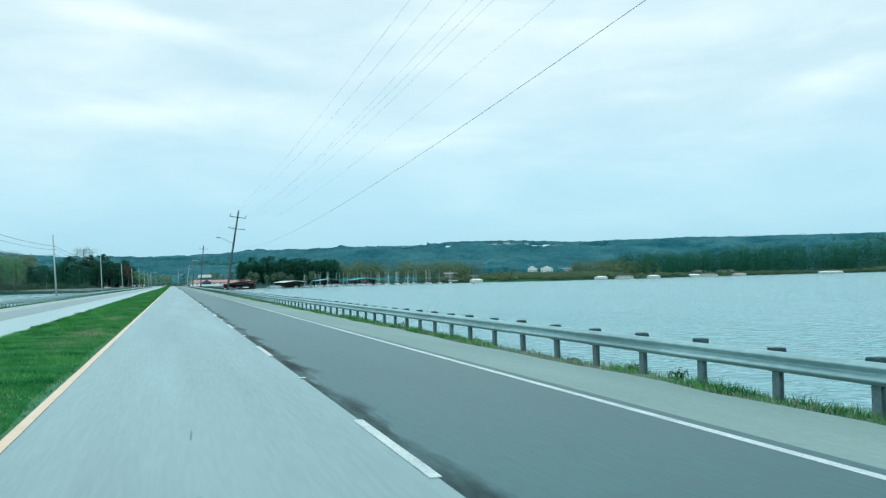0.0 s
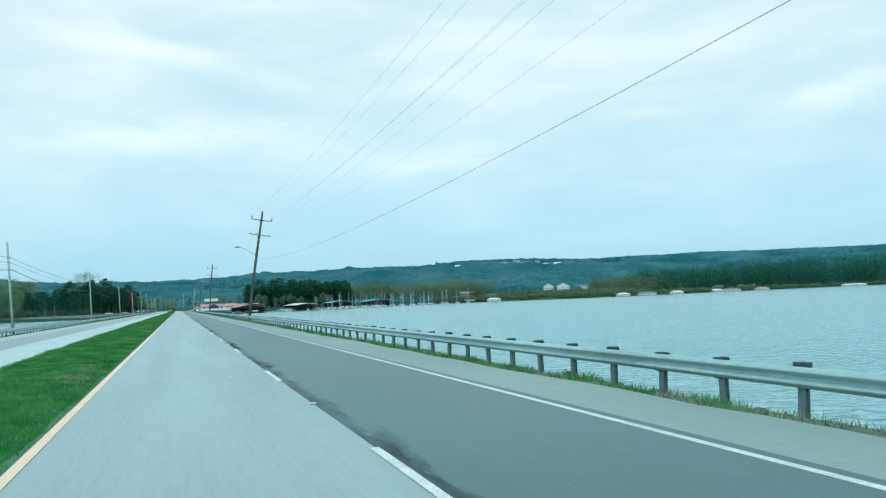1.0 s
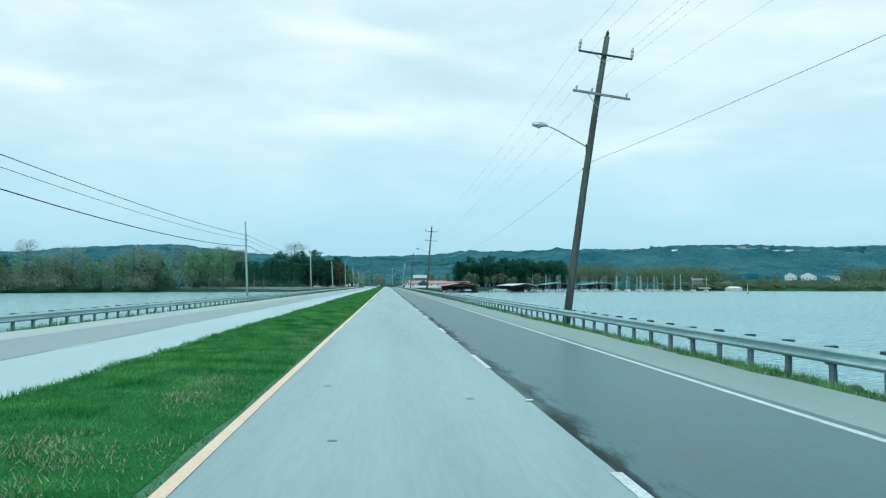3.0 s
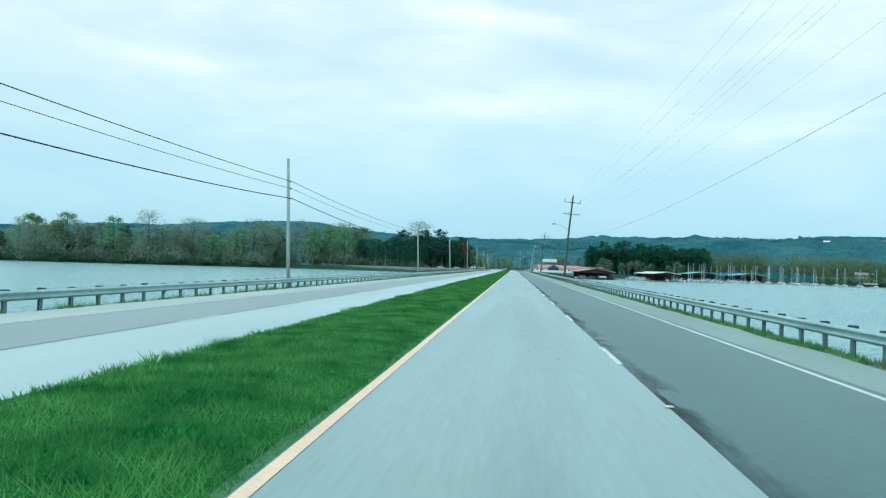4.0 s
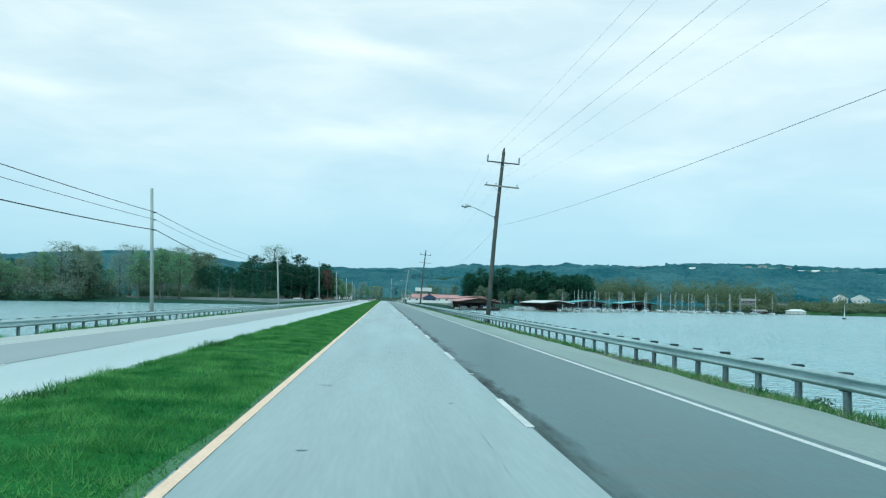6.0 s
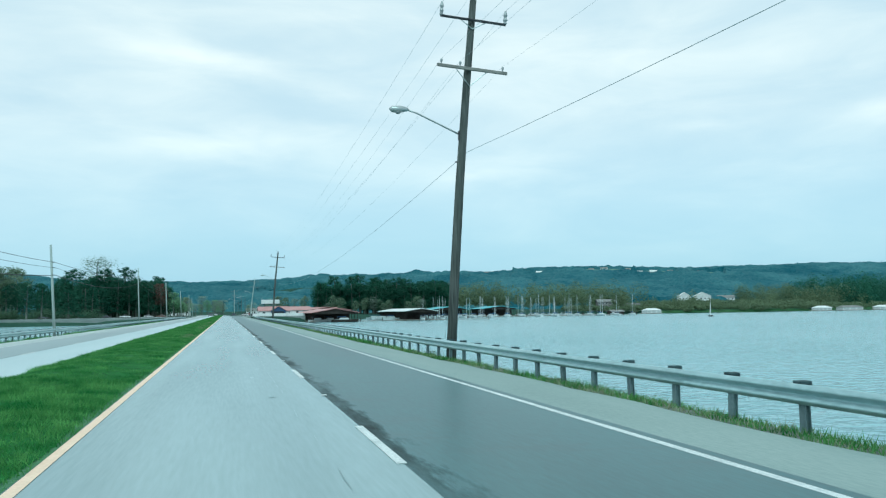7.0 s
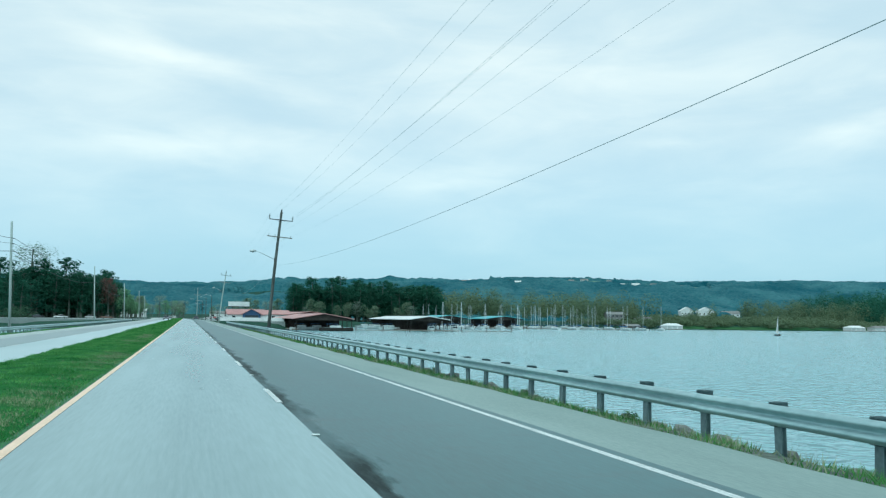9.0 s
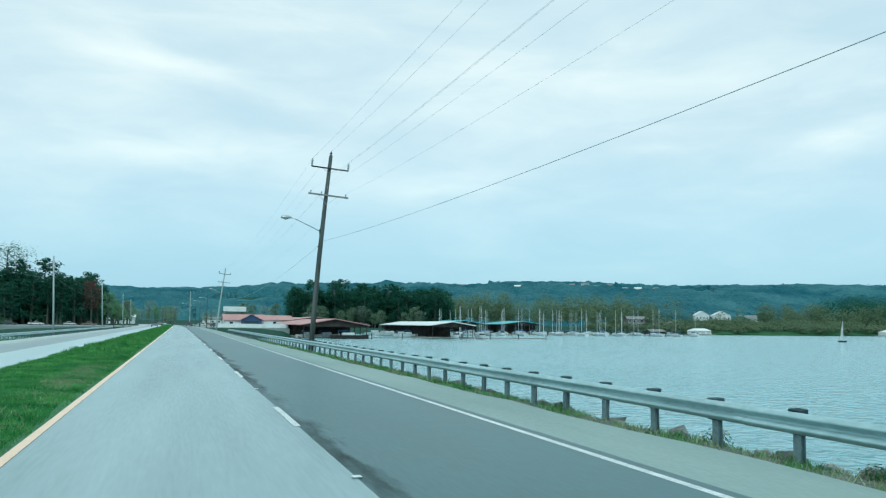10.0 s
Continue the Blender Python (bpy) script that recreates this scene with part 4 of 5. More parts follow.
wood("woods", [(x, right_edge(x) + 25 + rnd.random() * 130, rnd.uniform(26, 38) + 17 * smooth(650, 1050, x)) for x in (rnd.uniform(570, 1400) for _ in range(520))], 210, M_PINE, 7, "dark pine woods along the far shore", 8.5, 0.95, 0.02)
wood("brush", [(x, left_edge(x) + rnd.uniform(2, 16) + bank(x), rnd.uniform(3, 7)) for x in (rnd.uniform(-480, -62) for _ in range(420))], 100, M_BRUSH, 8, "dark tangled brush along the wooded bank", 3.2, 0.42)
wood("brush", [(x, left_edge(x) + rnd.uniform(4, 30) + bank(x), rnd.uniform(5, 10)) for x in (rnd.uniform(-480, -112) for _ in range(320))], 80, M_TWIG, 9, "grey leafless thicket along the wooded bank", 3.4, 0.36)
wood("woods", [(x, left_edge(x) + rnd.uniform(14, 90) + bank(x), rnd.uniform(10, 17) * (1.25 if x > -175 else 1.0)) for x in (rnd.uniform(-620, -112) for _ in range(420))], 130, M_OLIVE, 14, "dense budding olive-grey woods behind the bank", 4.0, 0.5)
wood("woods", [(x, left_edge(x) + rnd.uniform(20, 100) + bank(x), rnd.uniform(11, 18) * (1.25 if x > -175 else 1.0)) for x in (rnd.uniform(-620, -112) for _ in range(180))], 130, M_FRESH, 15, "pale green trees within the woods behind the bank", 3.8, 0.45)


wood("woods", [(x, left_edge(x) + rnd.uniform(8, 60) + bank(x), rnd.uniform(8, 14)) for x in (rnd.uniform(-620, -112) for _ in range(700))], 120, M_TWIG, 16, "grey leafless undergrowth filling the wooded bank", 4.2, 0.42)
wood("woods", [(x, left_edge(x) + rnd.uniform(45, 110), rnd.uniform(8, 13)) for x in (rnd.uniform(-620, -150) for _ in range(420))], 120, M_BRUSH, 21, "dark thicket deep in the wooded bank", 5.0, 0.6, 0.0)
wood("brush", [(x, rnd.uniform(836, 880), rnd.uniform(4, 9)) for x in (rnd.uniform(-120, -36) for _ in range(150))], 120, M_BRUSH, 22, "dark brush behind the pines", 4.0, 0.5, 0.0)
wood("brush", [(x, right_edge(x) + rnd.uniform(3, 26), rnd.uniform(2.5, 6)) for x in (rnd.uniform(560, 1400) for _ in range(420))], 90, M_SHORE, 18, "olive brush along the far shore", 4.0, 0.8)
wood("brush", [(x, right_edge(x) + rnd.uniform(5, 40), rnd.uniform(2.5, 6)) for x in (rnd.uniform(262, 560) for _ in range(300))], 90, M_SHORE, 19, "olive shrubs behind the shore lawns", 3.4, 0.7)
# the grove's front rank, closing its gaps
for i in range(22):
    x = 74 + 100 * (i + rnd.random()) / 22
    plant(DENSE, x, 900 + rnd.uniform(0, 20), rnd.uniform(25, 31) * (0.75 + 0.25 * smooth(0, 16, min(x - 66, 180 - x))))


def canopy():
    """The closed forest on the far hills: one lumpy sheet of crowns over the slopes."""
    azs = [-46 + 0.13 * i for i in range(770)]
    rs = [980 + 11.5 * i for i in range(126)]
    v, f, n = [], [], len(azs)
    for i, r in enumerate(rs):
        for az in azs:
            x, y = r * math.sin(radians(az)), 190 + r * math.cos(radians(az))
            d = land(x, y)
            tall = (13 * smooth(120, 260, d) if d > 100 else -6.0) if i > 3 else -2.0
            if noise.noise(Vector((x / 210, y / 210, 0.4))) < -0.42 or abs(x) < 70 and y < 1500:
                tall = -1.0
            if r > 1700 and cleared(x, y) > -6:
                tall = -2.0
            lump = 6.5 * noise.noise(Vector((x / 17, y / 17, 5.5))) + 2.2 * noise.noise(Vector((x / 31, y / 31, 2.5)))
            lump *= 1 - 0.65 * smooth(1950, 2250, r)
            v.append((x, y, height(x, y) + tall + (lump if tall > 0 else 0)))
    for i in range(len(rs) - 1):
        for k in range(n - 1):
            a = i * n + k
            f.append((a, a + 1, a + n + 1, a + n))
    return v, f


# the sheet's colour carries the haze; no haze stands in the air
tagged(raw("woods", *canopy(), M_HAZY_FOREST, smooth=True), "distant forest covering the long hills", "woods", kind="stuff")
hill_spots = []
while len(hill_spots) < 1500:
    az, r = rnd.uniform(-42, 52), (2200 + 160 * rnd.random()) if rnd.random() < 0.6 else 1050 + 1200 * rnd.random()
    x, y = r * math.sin(radians(az)), 190 + r * math.cos(radians(az))
    if land(x, y) > 200 and cleared(x, y) < -12 and noise.noise(Vector((x / 170, y / 170, 0.4))) > -0.3:
        hill_spots.append((x, y, rnd.uniform(11, 18)))
wood("woods", hill_spots, 22, M_HAZY_FOREST, 12, "taller trees standing out of the hill forest", 5.5, 1.6)

# ------------------------------------------------------------------ marina, houses and boats
M_WHITE = surface("white_boards", (0.55, 0.57, 0.57), (0.78, 0.79, 0.78), 0.4, 0.6, bump=0.1, grain=8, big=0.5)
M_ROOF_RED = surface("faded_red_metal_roof", (0.34, 0.17, 0.16), (0.48, 0.26, 0.245), 0.3, 0.5, bump=0.1, grain=8, big=0.5, stretch=(1, 0.2, 1))
M_ROOF_WHITE = surface("white_metal_roof", (0.60, 0.62, 0.61), (0.80, 0.81, 0.80), 0.3, 0.45, bump=0.1, grain=8, big=0.5, stretch=(0.2, 1, 1))
M_ROOF_TEAL = surface("teal_canopy", (0.10, 0.33, 0.38), (0.18, 0.46, 0.50), 0.5, 0.6, bump=0.1, big=0.5)
M_ROOF_GREY = surface("grey_shingle_roof", (0.16, 0.16, 0.16), (0.28, 0.28, 0.27), 0.5, 0.85, bump=0.3, grain=10, big=0.5)
M_DARK = surface("dark_timber_and_slip_shade", (0.03, 0.028, 0.026), (0.075, 0.065, 0.058), 0.6, 0.85, bump=0.2, grain=8, big=0.5)
M_DOOR = surface("pale_grey_doors", (0.40, 0.43, 0.44), (0.55, 0.58, 0.58), 0.6, 0.6, bump=0.1, big=0.5)
M_BLUE = paint("dark_blue_gable", (0.03, 0.07, 0.16), 0.5)
M_GLASS = paint("dark_window_glass", (0.03, 0.04, 0.05), 0.12)
M_HULL = surface("white_gelcoat", (0.42, 0.46, 0.47), (0.68, 0.70, 0.70), 0.5, 0.3, bump=0.02, grain=5, big=0.5, vary=0.12)
M_COVER = surface("blue_sail_cover", (0.03, 0.09, 0.20), (0.06, 0.15, 0.30), 1.0, 0.8, bump=0.2, grain=6, big=0.5, vary=0.4)
M_MAST = paint("pale_aluminium_mast", (0.62, 0.64, 0.64), 0.35, 0.3)
M_DECK = surface("weathered_dock_boards", (0.16, 0.15, 0.13), (0.30, 0.28, 0.25), 0.8, 0.9, bump=0.3, grain=8, big=0.4)
M_SAIL = surface("white_sailcloth", (0.70, 0.71, 0.70), (0.82, 0.82, 0.80), 0.5, 0.7, bump=0.05, big=0.5)
M_LAWN = surface("lawn", (0.03, 0.09, 0.035), (0.06, 0.135, 0.05), 0.05, 0.9, bump=0.3, grain=12, big=0.5)
M_MEADOW = surface("pale_meadow", (0.10, 0.19, 0.15), (0.19, 0.28, 0.22), 0.05, 0.9, bump=0.3, grain=12, big=0.5)
M_TYRE = paint("tyre_rubber", (0.02, 0.02, 0.02), 0.85)
M_LOT = surface("gravel_lot", (0.20, 0.235, 0.235), (0.31, 0.345, 0.34), 0.15, 0.9, bump=0.3, grain=20, big=0.5)


def gable(bm, x0, x1, y0, y1, eave, ridge_z, along="y", over=0.5, thick=0.18):
    """Pitched roof with thickness, ridge along one axis."""
    if along == "y":
        xm = (x0 + x1) / 2
        prof = [(x0 - over, eave - 0.12), (xm, ridge_z), (x1 + over, eave - 0.12), (x1 + over, eave - 0.12 + thick), (xm, ridge_z + thick), (x0 - over, eave - 0.12 + thick)]
        a = [bm.verts.new((x, y0 - over, z)) for x, z in prof]
        b = [bm.verts.new((x, y1 + over, z)) for x, z in prof]
    else:
        ym = (y0 + y1) / 2
        prof = [(y0 - over, eave - 0.12), (ym, ridge_z), (y1 + over, eave - 0.12), (y1 + over, eave - 0.12 + thick), (ym, ridge_z + thick), (y0 - over, eave - 0.12 + thick)]
        a = [bm.verts.new((x0 - over, y, z)) for y, z in prof]
        b = [bm.verts.new((x1 + over, y, z)) for y, z in prof]
    bm.faces.new(a)
    bm.faces.new(b[::-1])
    for k in range(6):
        bm.faces.new((a[k], b[k], b[(k + 1) % 6], a[(k + 1) % 6]))
    bmesh.ops.recalc_face_normals(bm, faces=bm.faces)
    return bm


def walls(bm, x0, x1, y0, y1, z0, z1, ridge_z=None, along="y"):
    box(bm, x0, x1, y0, y1, z0, z1)
    if ridge_z:
        if along == "y":
            for y in (y0, y1 - 0.2):
                a = [bm.verts.new(p) for p in ((x0, y, z1), (x1, y, z1), ((x0 + x1) / 2, y, ridge_z))]
                b = [bm.verts.new((v.co.x, v.co.y + 0.2, v.co.z)) for v in a]
                bm.faces.new(a), bm.faces.new(b[::-1])
        else:
            for x in (x0, x1 - 0.2):
                a = [bm.verts.new(p) for p in ((x, y0, z1), (x, y1, z1), (x, (y0 + y1) / 2, ridge_z))]
                b = [bm.verts.new((v.co.x + 0.2, v.co.y, v.co.z)) for v in a]
                bm.faces.new(a), bm.faces.new(b[::-1])
    return bm


def house(name, place, size, eave, ridge_z, wall_m, roof_m, label, turn=0, along="x", windows=3, storeys=1, category="house", group="", z0=None):
    """A plain house: walls, roof, front windows with frames and panes, and a door."""
    w, d = size
    base = height(*place) if z0 is None else z0
    h = tagged(empty(name, (place[0], place[1], base)), label, category, group)
    h.rotation_euler = (0, 0, radians(turn))
    bm = bmesh.new()
    walls(bm, -w / 2, w / 2, -d / 2, d / 2, -1.0, eave, ridge_z, along)
    part("wall", bm, wall_m, h)
    bm = bmesh.new()
    gable(bm, -w / 2, w / 2, -d / 2, d / 2, eave, ridge_z, along)
    part("roof", bm, roof_m, h)
    for s in range(storeys):
        for i in range(windows):
            x = -w / 2 + w * (i + 0.5) / windows
            zc = eave * (s + 0.55) / storeys
            bm = bmesh.new()
            box(bm, x - 0.75, x + 0.75, -d / 2 - 0.06, -d / 2 + 0.02, zc - 0.75, zc + 0.75)
            win = part("window", bm, M_WHITE, h)
            bm = bmesh.new()
            box(bm, x - 0.64, x + 0.64, -d / 2 - 0.08, -d / 2 - 0.05, zc - 0.64, zc + 0.64)
            part("pane", bm, M_GLASS, win)
    return h


def slip_shed(x0, x1, y0, y1, eave, ridge_z, roof_m, label, bays, along="y"):
    """Open covered boat slips: roof on posts over floating docks."""
    s = tagged(empty("boat_shed", (x0, y0, WATER)), label, "boat shed", "covered slips")
    w, d = x1 - x0, y1 - y0
    bm = bmesh.new()
    gable(bm, 0, w, 0, d, eave - WATER, ridge_z - WATER, along, 0.8, 0.25)
    part("roof", bm, roof_m, s)
    # dark panels across the gable ends under the roof
    zz = eave - WATER - 0.05
    for y in (0.1, d - 0.3):
        bm = bmesh.new()
        a = [bm.verts.new(p) for p in ((0.1, y, zz - 0.5), (w - 0.1, y, zz - 0.5), (w - 0.1, y, zz), (w / 2, y, ridge_z - WATER - 0.05), (0.1, y, zz))]
        b = [bm.verts.new((v.co.x, v.co.y + 0.2, v.co.z)) for v in a]
        bm.faces.new(a), bm.faces.new(b[::-1])
        for k in range(5):
            bm.faces.new((a[k], a[(k + 1) % 5], b[(k + 1) % 5], b[k]))
        part("gable", bm, M_DARK, s, "dark gable panel")
    n = bays
    for i in range(n + 1):
        for x in (0.3, w - 0.3):
            bm = bmesh.new()
            tube(bm, [(x, d * i / n, -1.0), (x, d * i / n, zz)], 0.13, 6)
            part("post", bm, M_DARK, s)
    for x in (0.3, w / 2, w - 0.3):
        bm = bmesh.new()
        box(bm, x - 1.0, x + 1.0, 0, d, 0.25, 0.55)
        part("dock", bm, M_DECK, s)
    bm = bmesh.new()
    box(bm, 0, w, d - 2.5, d, 0.25, 0.6)
    part("dock", bm, M_DECK, s)
    # added dark boards across the slips stand in for the shade under the roof
    for q in (0.34, 0.97):
        bm = bmesh.new()
        box(bm, 0.4, w - 0.4, d * q, d * q + 0.15, 0.2, zz)
        part("shade_board", bm, M_DARK, s, "added dark board standing in for the shade inside the slips")
    return s


def hull_mesh(bm, length, beam, free, deck=True):
    """A pointed hull, bow to -y."""
    st = [(-0.5, 0.02, 1.25), (-0.38, 0.34, 1.12), (-0.2, 0.47, 1.03), (0.05, 0.5, 1.0), (0.3, 0.46, 1.0), (0.5, 0.36, 1.02)]
    rows = []
    for f, b, z in st:
        y = f * length
        hw, top = b * beam, free * z
        rows.append([bm.verts.new(p) for p in ((-hw, y, top), (-hw * 0.86, y, free * 0.35), (-hw * 0.4, y, -0.35), (hw * 0.4, y, -0.35), (hw * 0.86, y, free * 0.35), (hw, y, top))])
    for a, b in zip(rows, rows[1:]):
        for k in range(5):
            bm.faces.new((a[k], b[k], b[k + 1], a[k + 1]))
        bm.faces.new((a[5], b[5], b[0], a[0]))
    bm.faces.new(rows[-1])
    bm.faces.new(rows[0][::-1])
    bmesh.ops.recalc_face_normals(bm, faces=bm.faces)
    return bm


def sailboat(seed, label):
    g = random.Random(seed)
    ln, mast = g.uniform(7.5, 10.5), g.uniform(9.5, 14.0)
    s = tagged(empty("sailboat", (0, 0, -500)), label, "sailboat", "moored sailboats")
    part("hull", hull_mesh(bmesh.new(), ln, ln * 0.31, 1.0), M_HULL, s, smooth=False)
    bm = bmesh.new()
    box(bm, -0.9, 0.9, -ln * 0.22, ln * 0.12, 0.9, 1.5, 0.15)
    part("cabin", bm, M_HULL, s)
    bm = bmesh.new()
    tube(bm, [(0, -ln * 0.08, 0.9), (0, -ln * 0.08, mast)], [0.10, 0.07], 6)
    m = part("mast", bm, M_MAST, s)
    bm = bmesh.new()
    tube(bm, [(-0.9, -ln * 0.08, mast * 0.62), (0.9, -ln * 0.08, mast * 0.62)], 0.04, 5)
    part("spreader", bm, M_MAST, m)
    bm = bmesh.new()
    tube(bm, [(0, -ln * 0.06, 2.1), (0, ln * 0.36, 2.15)], [0.22, 0.16], 7)
    part("sail_cover", bm, M_COVER, s, "blue furled sail cover")
    bm = bmesh.new()
    tube(bm, [(0, -ln * 0.49, 1.2), (0, -ln * 0.08, mast - 0.1)], 0.02, 4)
    tube(bm, [(0, ln * 0.48, 1.1), (0, -ln * 0.08, mast - 0.1)], 0.02, 4)
    part("rigging", bm, M_ALU, s)
    return s


def motorboat(seed, label, hull=None, ln=0.0):
    g = random.Random(seed)
    ln = ln or g.uniform(6.5, 9.5)
    s = tagged(empty("motorboat", (0, 0, -500)), label, "motorboat", "moored motorboats")
    part("hull", hull_mesh(bmesh.new(), ln, ln * 0.33, 1.15), hull or M_HULL, s)
    bm = bmesh.new()
    box(bm, -1.05, 1.05, -ln * 0.15, ln * 0.2, 1.0, 2.0, 0.25)
    part("cabin", bm, M_HULL, s)
    bm = bmesh.new()
    box(bm, -0.95, 0.95, -ln * 0.17, -ln * 0.15 + 0.1, 1.45, 1.95)
    part("windscreen", bm, M_GLASS, s)
    bm = bmesh.new()
    box(bm, -1.1, 1.1, -ln * 0.05, ln * 0.3, 2.5, 2.6, 0.04)
    c = part("canopy", bm, M_COVER, s)
    for x in (-1.0, 1.0):
        for y in (-ln * 0.04, ln * 0.28):
            bm = bmesh.new()
            tube(bm, [(x, y, 1.0), (x, y, 2.5)], 0.03, 5)
            part("strut", bm, M_ALU, c)
    return s


def dock(x0, x1, y0, y1):
    d = tagged(empty("dock", (x0, y0, WATER)), "low weathered timber dock on posts", "dock", "docks")
    w, l = x1 - x0, y1 - y0
    bm = bmesh.new()
    box(bm, 0, w, 0, l, 0.35, 0.6, 0.03)
    part("deck", bm, M_DECK, d)
    n = max(2, int(max(w, l) / 9))
    for i in range(n + 1):
        bm = bmesh.new()
        x, y = (w * i / n, l / 2) if w > l else (w / 2, l * i / n)
        tube(bm, [(x, y, -2.5), (x, y, 1.9)], 0.16, 7)
        part("dock_post", bm, M_DARK, d)
    return d


# shore lots beside the highway
def pad(name, x0, x1, y0, y1, z, material, label, category):
    bm = bmesh.new()
    box(bm, x0, x1, y0, y1, z - 4.6, z)
    return tagged(obj(name, bm, material), label, category, kind="structure")


pad("pavement", 9.9, 40.0, 690, 1010, -0.32, M_LOT, "pale gravel lot round the marina store", "parking lot")
pad("pavement", -140.0, -12.8, 700, 770, -0.22, M_LOT, "gravel strip with parked cars below the pines", "parking lot")

# store with the red roof and the dark blue gable
store = house("marina_store", (25.5, 716), (15, 18), 2.7, 4.8, M_WHITE, M_ROOF_RED, "white marina store with a faded red metal roof", 0, "x", 3, category="store", z0=-0.32)
bm = bmesh.new()
walls(bm, -1.4, 5.9, -10.3, -9.1, -0.4, 2.9, 4.9, "y")
porch = part("porch", bm, M_BLUE, store, "dark blue gabled porch")
bm = bmesh.new()
gable(bm, -1.6, 6.1, -10.5, -9.0, 2.9, 5.0, "y", 0.3, 0.2)
part("roof", bm, M_ROOF_RED, porch)
bm = bmesh.new()
box(bm, -0.5, 5.0, -10.36, -10.28, 0.3, 2.4)
part("window", bm, M_GLASS, porch)
house("marina_store", (38, 754), (20, 18), 3.0, 4.9, M_WHITE, M_ROOF_RED, "long white marina building with a faded red roof", 0, "x", 4, category="store", z0=-0.32)
house("marina_store", (56, 806), (28, 20), 3.2, 5.2, M_DARK, M_ROOF_RED, "dark marina workshop with a red metal roof", 0, "x", 4, category="workshop", z0=-1.0)
bm = bmesh.new()
box(bm, -13, 13, -0.1, 0.1, -0.5, 1.4, 0.03)
wallw = tagged(obj("fence", bm, M_WHITE), "long low white board fence before the store", "fence")
wallw.location = (27.5, 698, -0.32)

# covered slips
slip_shed(40.5, 62, 660, 740, 1.0, 2.9, M_ROOF_RED, "covered boat slips with a faded red roof on dark posts", 8)
slip_shed(46, 71, 750, 788, 2.4, 4.1, M_ROOF_RED, "covered boat slips with a faded red roof", 8)
slip_shed(86, 101.5, 665, 740, 1.2, 2.4, M_ROOF_WHITE, "long covered boat slips with a white metal roof", 14)
slip_shed(135, 158, 806, 842, 2.0, 3.6, M_ROOF_TEAL, "covered slips under a teal canopy", 6)
slip_shed(172, 196, 815, 845, 2.0, 3.6, M_ROOF_TEAL, "covered slips under a teal canopy", 6)

# billboard
bb = tagged(empty("billboard", (32.6, 887, -1)), "blank white billboard on two steel posts", "billboard")
bm = bmesh.new()
box(bm, -6.5, 6.5, -0.2, 0.2, 8.8, 11.7, 0.05)
part("panel", bm, M_WHITE, bb)
bm = bmesh.new()
box(bm, -6.7, 6.7, -0.5, 0.5, 8.45, 8.72, 0.03)
part("catwalk", bm, M_DARK, bb)
for x in (-4, 4):
    bm = bmesh.new()
    tube(bm, [(x, 0.4, 0), (x, 0.4, 8.8)], 0.25, 8)
    part("post", bm, M_DARK, bb)

# moored boats
SAILS = [sailboat(i, "white sailboat moored with its sail furled under a blue cover") for i in range(5)]
MOTORS = [motorboat(20 + i, "white motorboat moored at a dock") for i in range(3)]
boats_used = set()


def moor(kinds, x, y, turn):
    ob = rnd.choice(kinds)
    m = pose(x, y, WATER, 0, 0, turn)
    if ob in boats_used:
        return copy_thing(ob, m)
    boats_used.add(ob)
    ob.matrix_basis = m
    return ob


for row, y in enumerate((758, 786, 814)):
    dock(126 + row * 4, 258 - row * 6, y, y + 2.2)
    for i in range(24):
        x = 128 + row * 4 + (126 - row * 10) * (i + 0.5) / 24
        if rnd.random() < 0.86:
            moor(SAILS if rnd.random() < 0.84 else MOTORS, x, y + (-6 if i % 2 else 8), rnd.choice((0, 180)) + rnd.uniform(-4, 4))
for i in range(2):
    moor(MOTORS, 44 + i * 6, 668 + rnd.uniform(-1, 1), 90 + rnd.uniform(-8, 8))
for i in range(5):
    moor(MOTORS, 86.5 - 2 + (i % 2) * 1.0, 690 + i * 14.0, 90 + rnd.uniform(-5, 5))
for i in range(2):
    moor(MOTORS, 94 + i * 9, 664 + rnd.uniform(-3, 0), rnd.uniform(-8, 8))
dock(62, 124, 652, 654)
for i in range(8):
    moor(SAILS if i % 3 == 0 else MOTORS, 112 + i * 3.4, 742 + rnd.uniform(-4, 4), rnd.uniform(-10, 10))

cruiser = motorboat(41, "large dark-hulled cabin boat with a white top moored before the slips", M_DARK, 12.5)
cruiser.matrix_basis = pose(55, 655, WATER, 0, 0, 78)
# sailing dinghy out on the lake
sd = tagged(empty("sailboat", (231, 631, WATER)), "small sailing boat under white sail on the lake", "sailboat")
sd.rotation_euler = (0, 0, radians(-15))
sd.scale = (0.85, 0.85, 0.85)
part("hull", hull_mesh(bmesh.new(), 5.5, 1.9, 0.6), M_DARK, sd)
bm = bmesh.new()
tube(bm, [(0, -0.5, 0.4), (0, -0.5, 9.2)], [0.06, 0.04], 6)
part("mast", bm, M_MAST, sd)
bm = bmesh.new()
g_rows = []
for i in range(7):
    z = 1.1 + 7.9 * i / 6
    ln = 2.5 * (1 - i / 6) ** 0.8 + 0.08
    g_rows.append([bm.verts.new((0.35 * math.sin(math.pi * k / 4) * (1 - i / 7), -0.45 + ln * k / 4, z)) for k in range(5)])
for a, b in zip(g_rows, g_rows[1:]):
    for k in range(4):
        bm.faces.new((a[k], a[k + 1], b[k + 1], b[k]))
r = bmesh.ops.solidify(bm, geom=bm.faces, thickness=0.02)
part("mainsail", bm, M_SAIL, sd, smooth=True)


